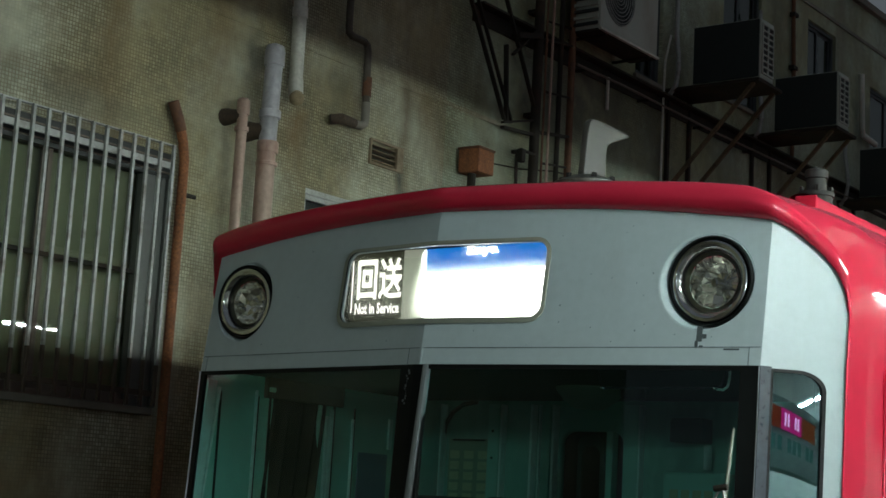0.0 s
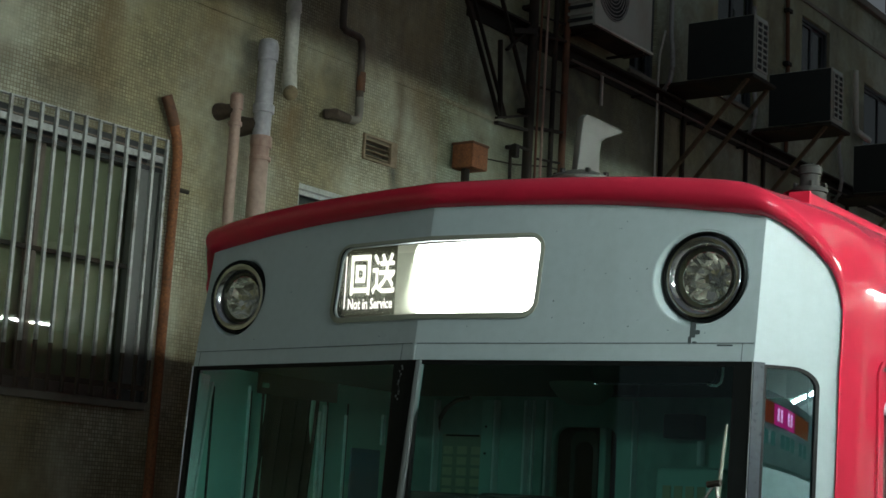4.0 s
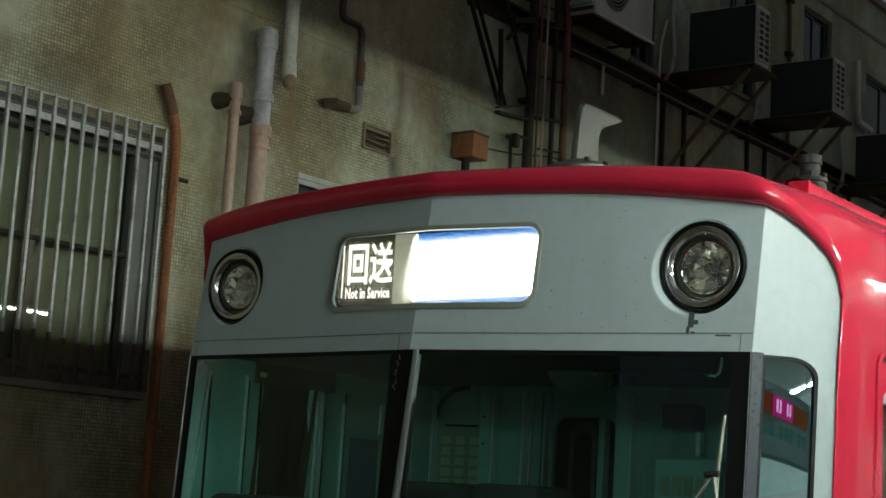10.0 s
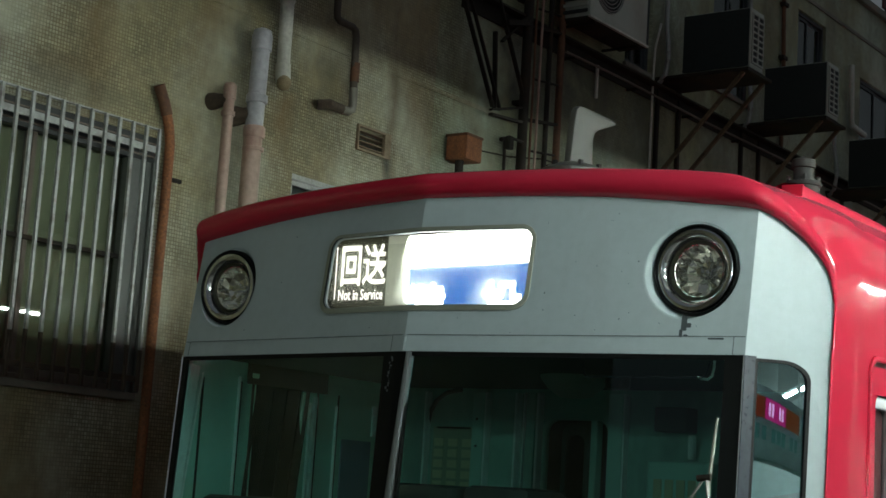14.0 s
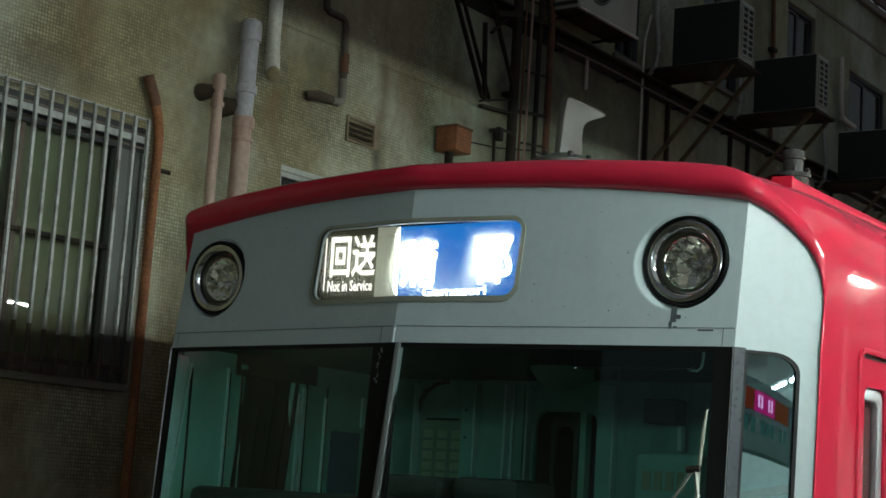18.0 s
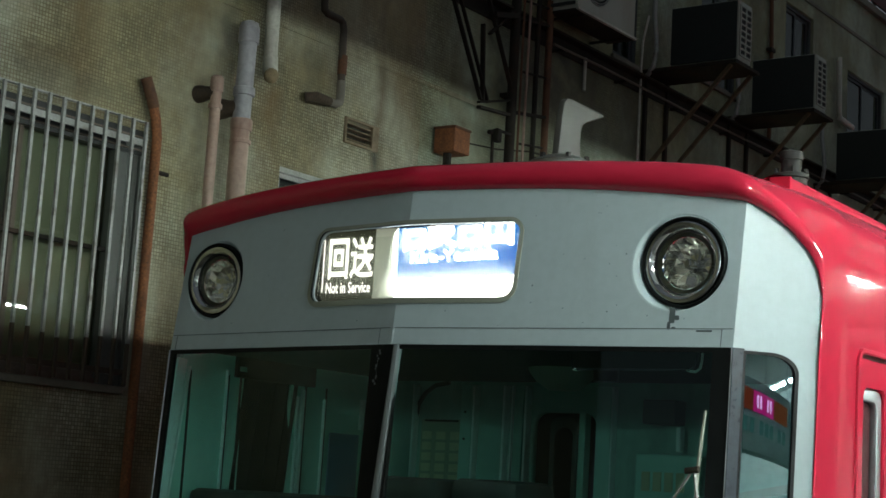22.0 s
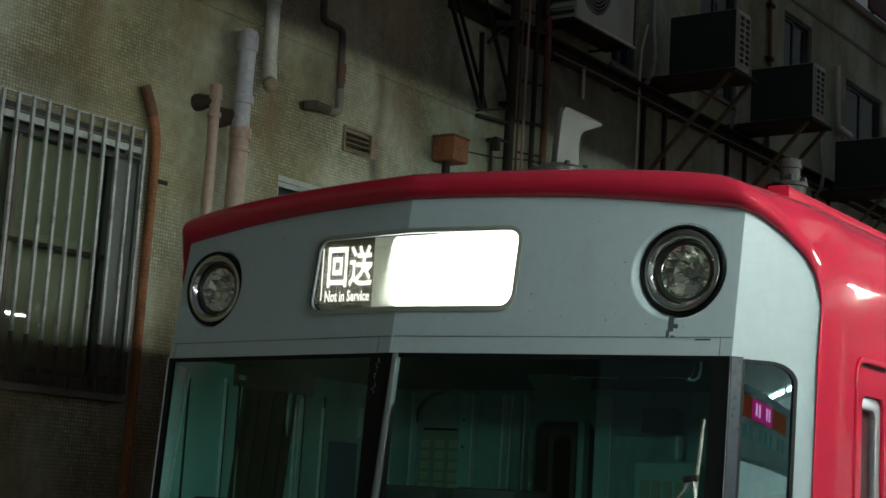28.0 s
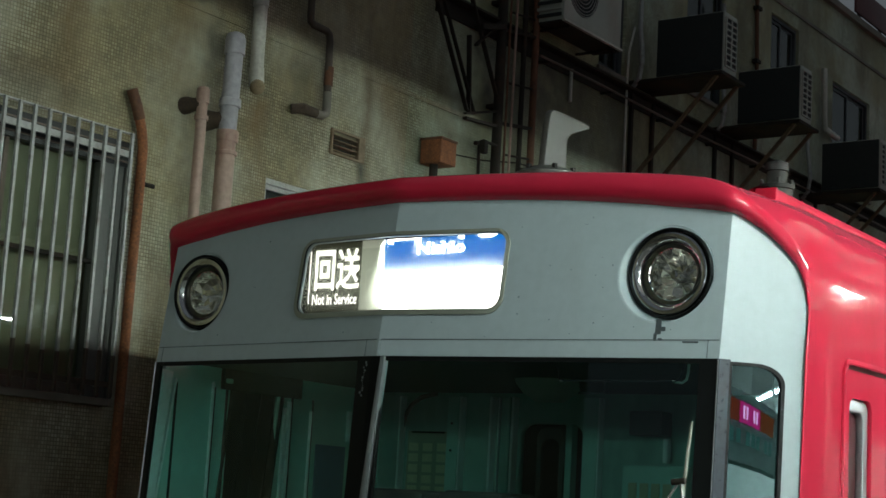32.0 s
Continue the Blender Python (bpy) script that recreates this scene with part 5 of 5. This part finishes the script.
part("pipe", sweep([(WALL + 0.05, 1.738, 4.823), (WALL + 0.052, 1.766, 4.773), (WALL + 0.055, 1.798, 4.702), (WALL + 0.055, 1.832, 4.613), (WALL + 0.055, 1.852, 4.514), (WALL + 0.055, 1.852, 4.336), (WALL + 0.055, 1.845, 3.493), (WALL + 0.055, 1.842, 2.400), (WALL + 0.055, 1.842, -0.300)], 0.028, 14), RUSTBRIGHT, rust_pipe)
part("sleeve", sweep([(WALL + 0.05, 1.735, 4.828), (WALL + 0.053, 1.780, 4.743), (WALL + 0.055, 1.810, 4.673)], 0.032, 14), RUST, rust_pipe, "dark rusty end sleeve")
part("stub", sweep([(WALL + 0.05, 1.862, 4.322), (WALL + 0.05, 1.961, 4.322)], 0.013, 8), DARKIRON, rust_pipe)

pink = thing("thin_vent_pipe", WALL, 2.34, 3.0, "thin faded pink vent pipe strapped to the wall", "pipe")
part("pipe", sweep([(WALL + 0.14, 2.192, -0.300), (WALL + 0.14, 2.201, 4.929)], 0.031, 16), PIPEPINK, pink)
part("cap", sweep([(WALL + 0.14, 2.201, 4.851), (WALL + 0.14, 2.201, 4.934), (WALL + 0.14, 2.201, 4.947)], [0.038, 0.038, 0.028], 16), PIPEPINK, pink)
part("collar", sweep([(WALL + 0.14, 2.200, 4.753), (WALL + 0.14, 2.200, 4.778)], 0.041, 16), PIPEPINK, pink)
part("clamp", sweep([(WALL, 2.195, 4.85), (WALL + 0.03, 2.195, 4.85), (WALL + 0.07, 2.197, 4.85), (WALL + 0.14, 2.20, 4.85)], [0.052, 0.050, 0.040, 0.036], 14), BROWNIRON, pink, "rusty iron clamp")

grey = thing("stack_pipe", WALL, 2.58, 3.0, "thick grey plastic stack pipe with a domed cap", "pipe")
part("pipe", sweep([(WALL + 0.16, 2.402, 4.669), (WALL + 0.16, 2.413, 5.293)], 0.052, 20), PIPEGREY, grey)
part("lower_pipe", sweep([(WALL + 0.16, 2.395, -0.300), (WALL + 0.16, 2.402, 4.669)], 0.055, 20), PIPEPINK, grey, "faded pink lower pipe")
part("cap", sweep([(WALL + 0.16, 2.412, 5.195), (WALL + 0.16, 2.413, 5.283), (WALL + 0.16, 2.413, 5.317), (WALL + 0.16, 2.413, 5.332)], [0.061, 0.061, 0.052, 0.02], 20), PIPEGREY, grey)
for z, h, m in ((4.70, 0.035, PIPEPINK), (4.90, 0.026, PIPEGREY), (4.60, 0.012, PIPEPINK)):
    part("collar", sweep([(WALL + 0.16, 2.408, z - h), (WALL + 0.16, 2.408, z - 0.8 * h), (WALL + 0.16, 2.408, z + 0.8 * h), (WALL + 0.16, 2.408, z + h)], [0.060, 0.064, 0.064, 0.060], 20), m, grey)
part("clamp", sweep([(WALL, 2.37, 4.80), (WALL + 0.04, 2.37, 4.80), (WALL + 0.08, 2.38, 4.80), (WALL + 0.15, 2.40, 4.80)], [0.062, 0.060, 0.050, 0.046], 14), BROWNIRON, grey, "rusty iron clamp")

white = thing("rain_pipe", WALL, 2.77, 5.05, "white plastic rain pipe ending in an elbow", "pipe")
part("pipe", sweep([(WALL + 0.10, 2.650, 8.300), (WALL + 0.10, 2.676, 5.141)], 0.042, 20), PIPEWHITE, white)
part("elbow", sweep([(WALL + 0.10, 2.676, 5.190), (WALL + 0.105, 2.674, 5.120), (WALL + 0.125, 2.660, 5.080), (WALL + 0.155, 2.634, 5.055)], [0.046, 0.047, 0.046, 0.044], 20), PIPEWHITE, white, "stained elbow")
part("mouth", lathe([(0.046, -0.02), (0.045, 0.004), (0.036, 0.020), (0.018, 0.030), (0, 0.032)], Matrix.Translation((WALL + 0.160, 2.630, 5.052)) @ Vector((0.6, -0.65, -0.45)).to_track_quat("Z", "Y").to_matrix().to_4x4(), 20), mat("lime_crust", (0.24, 0.19, 0.11), rough=0.9, vary=0.5, scale=20, bump=0.6), white, "crusted mouth")
part("collar", sweep([(WALL + 0.10, 2.672, 5.575), (WALL + 0.10, 2.671, 5.640)], 0.048, 20), PIPEWHITE, white)

bent = thing("bent_drain_pipe", WALL, 3.4, 5.05, "thin dark drain pipe with two bends and a rusty end", "pipe")
LP = WALL + 0.07
part("pipe", sweep([(LP, 3.173, 8.300), (LP, 3.173, 5.667), (LP, 3.180, 5.632), (LP, 3.208, 5.617), (LP, 3.337, 5.613), (LP, 3.366, 5.598), (LP, 3.378, 5.558), (LP, 3.391, 5.172)], 0.024, 14), PIPEIRON, bent)
part("lower_elbow", sweep([(LP, 3.392, 5.222), (LP, 3.394, 5.118), (LP, 3.386, 5.078), (LP, 3.351, 5.059), (LP, 3.277, 5.059)], 0.027, 14), CONCRETE, bent, "dirty grey elbow")
part("end", sweep([(LP, 3.287, 5.059), (LP, 3.158, 5.061), (LP - 0.05, 3.109, 5.050)], [0.030, 0.034, 0.032], 14), BROWNIRON, bent, "rusty pipe end")
part("coupling", sweep([(LP, 3.390, 5.262), (LP, 3.391, 5.386)], 0.030, 14), RUST, bent, "rusty coupling")

vent = tagged(thing("louvre_vent", WALL, 3.7, 4.87, "small louvred vent in the wall", "vent"), kind="structure")
part("frame", plate([rect(3.530, 3.880, 4.857, 5.027), rect(3.545, 3.815, 4.872, 5.012)], 0.03, lambda u, v, w: Vector((WALL + 0.02 - w, u, v)), 0.003), VENTBROWN, vent, smooth=False)
for i in range(4):
    z = 4.89 + 0.034 * i
    part("slat", bar((WALL - 0.02, 3.545, z), (WALL - 0.02, 3.815, z), 0.05, 0.006), VENTBROWN, vent, smooth=False)
part("backing", box(WALL - 0.12, WALL - 0.10, 3.5, 3.9, 4.84, 5.05), ROOMDARK, vent, smooth=False)

jb = thing("rusty_junction_box", WALL, 4.55, 4.85, "orange rusty junction box on a stub pipe", "junction box")
part("body", box(WALL + 0.03, WALL + 0.207, 4.48, 4.67, 4.985, 5.155, 0.008), RUSTBRIGHT, jb)
part("lid", box(WALL + 0.025, WALL + 0.212, 4.475, 4.675, 5.150, 5.168, 0.004), RUST, jb, "dark rusty lid")
part("stub", sweep([(WALL + 0.11, 4.54, 4.99), (WALL + 0.11, 4.54, 4.6)], 0.03, 10), DARKIRON, jb)
part("bracket", box(WALL, WALL + 0.05, 4.53, 4.61, 5.02, 5.12), DARKIRON, jb, smooth=False)

# rusty frame of two uprights with braces, and the long ledger along the wall
tower = thing("rusty_pipe_frame", WALL, 5.7, 4.0, "rusty iron frame of uprights and braces", "iron frame")
FX = WALL + 0.10
for y, r, m in ((5.325, 0.038, DARKIRON), (5.80, 0.028, RUST), (5.638, 0.020, DARKIRON)):
    part("upright", sweep([(FX, y, 2.5), (FX, y, 8.2)], r, 12), m, tower)
part("rust_edge", sweep([(FX + 0.045, 5.365, 2.5), (FX + 0.045, 5.365, 8.2)], 0.009, 8), RUST, tower, "rusty angle edge")
for a, b, w in (((4.04, 6.86), (4.919, 5.464), 0.040), ((4.12, 6.90), (5.015, 5.461), 0.034), ((4.66, 6.72), (5.302, 5.649), 0.040), ((4.90, 6.02), (4.945, 5.45), 0.045), ((4.99, 5.97), (5.30, 6.24), 0.040), ((4.90, 5.44), (5.31, 5.55), 0.04), ((4.90, 5.405), (5.32, 5.437), 0.05), ((5.35, 6.19), (5.80, 6.25), 0.045), ((5.35, 5.47), (5.80, 5.53), 0.05), ((5.35, 6.95), (5.80, 7.0), 0.045), ((5.02, 6.12), (5.325, 6.20), 0.10)):
    part("brace", bar((FX, *a), (FX, *b), w * 0.75, w * 0.4), DARKIRON, tower, smooth=False)
for i in range(4):
    part("rung", sweep([(FX, 5.43, 5.25 + 0.55 * i), (FX, 5.80, 5.29 + 0.55 * i)], 0.009, 8), DARKIRON, tower)
part("thin_pipe", sweep([(FX + 0.05, 5.412, 3.0), (FX + 0.05, 5.440, 6.2), (FX + 0.05, 5.455, 8.1)], 0.010, 8), PIPEPINK, tower, "thin pale conduit")
part("valve", box(FX, FX + 0.05, 5.10, 5.15, 5.19, 5.29, 0.008, bm=sweep([(FX + 0.02, 5.12, 5.285), (FX + 0.02, 5.32, 5.285)], 0.012, 8)), DARKIRON, tower, "small iron valve")
for z in (5.05, 5.6, 6.4, 7.0):
    part("strap", box(WALL, FX, 5.31, 5.39, z - 0.015, z + 0.015), DARKIRON, tower, smooth=False)
stub = thing("thin_stub_pipe", WALL, 5.17, 5.0, "thin dark stub pipe with a tee on the wall", "pipe")
part("pipe", sweep([(WALL + 0.06, 5.177, 4.6), (WALL + 0.06, 5.160, 5.27)], 0.012, 8), DARKIRON, stub)
part("tee", sweep([(WALL + 0.06, 5.11, 5.27), (WALL + 0.06, 5.24, 5.30)], 0.017, 8), DARKIRON, stub)
wall_wire = thing("loose_cable", WALL, 5.3, 5.15, "thin cable strung from the junction box along the wall", "cable")
part("cable", sweep([(WALL + 0.05, 4.67, 5.10), (WALL + 0.04, 4.86, 5.135), (WALL + 0.05, 5.25, 5.17), (WALL + 0.06, 5.69, 5.244), (WALL + 0.06, 5.85, 5.25)], 0.006, 6), DARKIRON, wall_wire)

ledger = thing("iron_ledger", WALL, 8.0, 6.15, "long dark iron ledger along the wall", "iron beam")
part("flange", box(WALL, WALL + 0.10, 4.6, 14.0, 6.245, 6.262), DARKIRON, ledger, smooth=False)
part("web", box(WALL, WALL + 0.014, 4.6, 14.0, 6.13, 6.245), DARKIRON, ledger, smooth=False)

cable = thing("ledger_conduit", WALL + 0.1, 9.0, 6.1, "pale conduit clipped along the iron ledger", "conduit")
part("pipe", sweep([(WALL + 0.115, y, 6.125 + 0.008 * math.sin(y * 2.1)) for y in (5.85, 6.6, 7.4, 8.2, 9.0, 10.0, 11.0, 12.2, 13.6)], 0.010, 8), BRONZE, cable)
for i in range(8):
    part("clip", box(WALL, WALL + 0.105, 6.0 + i, 6.02 + i, 6.11, 6.13), DARKIRON, cable, smooth=False)
wire = thing("thin_conduit", WALL, 7.45, 4.5, "thin pale conduit down the wall", "conduit")
part("pipe", sweep([(WALL + 0.03, 7.395, 4.491), (WALL + 0.03, 7.400, 6.333), (WALL + 0.04, 7.397, 6.576), (WALL + 0.06, 7.450, 6.811)], 0.010, 8), PIPEWHITE, wire)
wire2 = thing("short_conduit", WALL, 6.52, 5.92, "short white conduit on the wall", "conduit")
part("pipe", sweep([(WALL + 0.03, 6.470, 5.915), (WALL + 0.03, 6.470, 6.184)], 0.014, 8), PIPEWHITE, wire2)


# air conditioners: two end-on on brackets, one against the wall, one further off
def ac_end_on(y, z, label):
    ac = thing("air_conditioner", -2.68, y + 0.13, z, label, "air conditioner", "wall air conditioners")
    x0, x1, y1, z1 = -3.0, -2.367, y + 0.27, z + 0.52
    part("casing", box(x0, x1, y + 0.012, y1, z, z1, 0.012), ACWHITE, ac)
    part("fin_face", box(x0 + 0.012, x1 - 0.012, y, y + 0.014, z + 0.012, z1 - 0.012), ACDARK, ac, "dark finned back", smooth=False)
    # dark plate added below so the underside looks shaded
    part("underside_plate", box(x0, x1, y, y1, z - 0.012, z - 0.001), DARKIRON, ac, "dark plate added for the shaded underside", smooth=False)
    gr = part("side_grid", plate([rect(y + 0.03, y1 - 0.02, z + 0.04, z1 - 0.04)] + [rect(y + 0.045 + 0.107 * i, y + 0.136 + 0.107 * i, z + 0.055 + 0.053 * j, z + 0.096 + 0.053 * j) for i in range(2) for j in range(8)], 0.012, lambda u, v, w: Vector((x1 + 0.012 - w, u, v))), ACWHITE, ac, "pale square grid", smooth=False)
    part("grid_backing", box(x1 - 0.002, x1 + 0.0008, y + 0.03, y1 - 0.02, z + 0.04, z1 - 0.04), ACDARK, gr, smooth=False)
    for yy in (y + 0.03, y1 - 0.03):
        part("foot", box(x0 + 0.05, x1 - 0.05, yy - 0.02, yy + 0.02, z - 0.03, z), DARKIRON, ac, smooth=False)
    br = thing("wall_bracket", WALL, y + 0.13, z - 0.1, "rusty iron bracket under an air conditioner", "bracket", "air conditioner brackets")
    part("tray", box(WALL, x1 + 0.04, y - 0.10, y1 + 0.10, z - 0.06, z - 0.03, 0.004), DARKIRON, br, smooth=False)
    for yy in (y - 0.06, y1 + 0.06):
        part("diagonal", bar((x1 - 0.02, yy, z - 0.06), (WALL + 0.02, yy, z - 0.92), 0.030, 0.030), STAYRUST, br, "rusty diagonal stay", smooth=False)
        part("wall_leg", box(WALL, WALL + 0.03, yy - 0.02, yy + 0.02, z - 0.95, z - 0.06), DARKIRON, br, smooth=False)
    ho = thing("refrigerant_hose", WALL, y - 0.1, z - 0.2, "pale insulated hose looping to the wall", "hose", "air conditioner hoses")
    part("hose", sweep([(WALL + 0.05, y - 0.02, z + 1.2), (WALL + 0.06, y - 0.03, z + 0.45), (WALL + 0.10, y - 0.06, z + 0.25), (WALL + 0.12, y - 0.09, z + 0.12), (WALL + 0.10, y - 0.10, z - 0.02), (WALL + 0.03, y - 0.07, z - 0.08)], 0.022, 10), BARGREY, ho)


ac_end_on(7.58, 6.38, "dark-backed air conditioner end-on on a rusty bracket")
ac_end_on(9.24, 6.35, "dark-backed air conditioner end-on on a rusty bracket")
ac_end_on(11.35, 6.12, "dark-backed air conditioner end-on on a rusty bracket")

ac = thing("air_conditioner", -2.98, 6.24, 6.37, "off-white air conditioner with a round fan grille on the wall", "air conditioner", "wall air conditioners")
part("casing", plate([rect(5.79, 6.69, 6.37, 7.05), circle(6.07, 6.70, 0.235, 36)], 0.25, lambda u, v, w: Vector((-2.85 - w, u, v)), 0.012), ACWHITE, ac)
part("fan_recess", lathe([(0.237, 0.0), (0.225, -0.06), (0, -0.06)], pose(-2.856, 6.07, 6.70, 0, 90, 0), 36), ACDARK, ac, "dark fan opening")
for i in range(3):
    part("blade", box(-2.905, -2.89, 6.07 - 0.05, 6.07 + 0.05, 6.71, 6.88), ACDARK, ac, smooth=False)
for i in range(12):
    part("end_slat", box(-3.085, -2.87, 5.776, 5.789, 6.40 + 0.052 * i, 6.425 + 0.052 * i), ACWHITE if i % 2 else ACDARK, ac, smooth=False)
for r in (0.04, 0.07, 0.10, 0.13, 0.16, 0.19, 0.215, 0.232):
    part("guard_ring", sweep([(-2.848, 6.07 + r * math.cos(a), 6.70 + r * math.sin(a)) for a in (2 * math.pi * i / 32 for i in range(33))], 0.0035, 6), BARGREY, ac)
part("base_lip", box(-2.86, -2.835, 5.78, 6.70, 6.355, 6.372), PIPEWHITE, ac, "bright bottom lip", smooth=False)
# shade in colour: dark plate under the casing, dark panel on its far end
part("underside_plate", box(-3.10, -2.86, 5.79, 6.69, 6.350, 6.3695), DARKIRON, ac, "dark plate added for the shaded underside", smooth=False)
part("end_panel", box(-3.095, -2.862, 6.688, 6.694, 6.38, 7.04), ACDARK, ac, "end panel coloured dark for its shaded side", smooth=False)
for y in (5.9, 6.58):
    part("stay", bar((WALL, y, 6.340), (-2.86, y, 6.340), 0.02, 0.018), DARKIRON, ac, smooth=False)
rp = thing("bent_wall_pipe", WALL, 11.9, 6.9, "white plastic pipe with an elbow on the wall", "pipe")
part("pipe", sweep([(WALL + 0.06, 11.745, 7.57), (WALL + 0.06, 11.775, 6.97), (WALL + 0.06, 11.80, 6.91), (WALL + 0.06, 12.16, 6.885)], 0.032, 12), PIPEWHITE, rp)


far_conduit = thing("rusty_conduit", WALL, 10.04, 7.0, "thin rusty conduit on the upper wall", "conduit")
part("pipe", sweep([(WALL + 0.03, 10.01, 8.3), (WALL + 0.03, 10.03, 7.6), (WALL + 0.03, 10.06, 7.0), (WALL + 0.03, 10.05, 6.3)], 0.022, 10), RUST, far_conduit)
for z in (7.2, 7.75):
    part("saddle", box(WALL, WALL + 0.06, 9.99, 10.09, z - 0.02, z + 0.02, 0.004), DARKIRON, far_conduit, smooth=False)
roof_sign = thing("rooftop_sign", WALL - 0.1, 13.65, 8.46, "small dark red sign board on the roof edge", "sign")
part("board", box(WALL - 0.13, WALL - 0.10, 13.1, 14.2, 8.64, 8.96, 0.005), mat("dark_red_board", (0.09, 0.02, 0.022), rough=0.5, vary=0.2), roof_sign)
for y in (13.3, 14.0):
    part("post", box(WALL - 0.16, WALL - 0.13, y - 0.02, y + 0.02, 8.46, 8.9), DARKIRON, roof_sign, smooth=False)


def motions():
    for ob, sigma in SLATS:
        walk(ob, roll_rows(sigma))


motions()
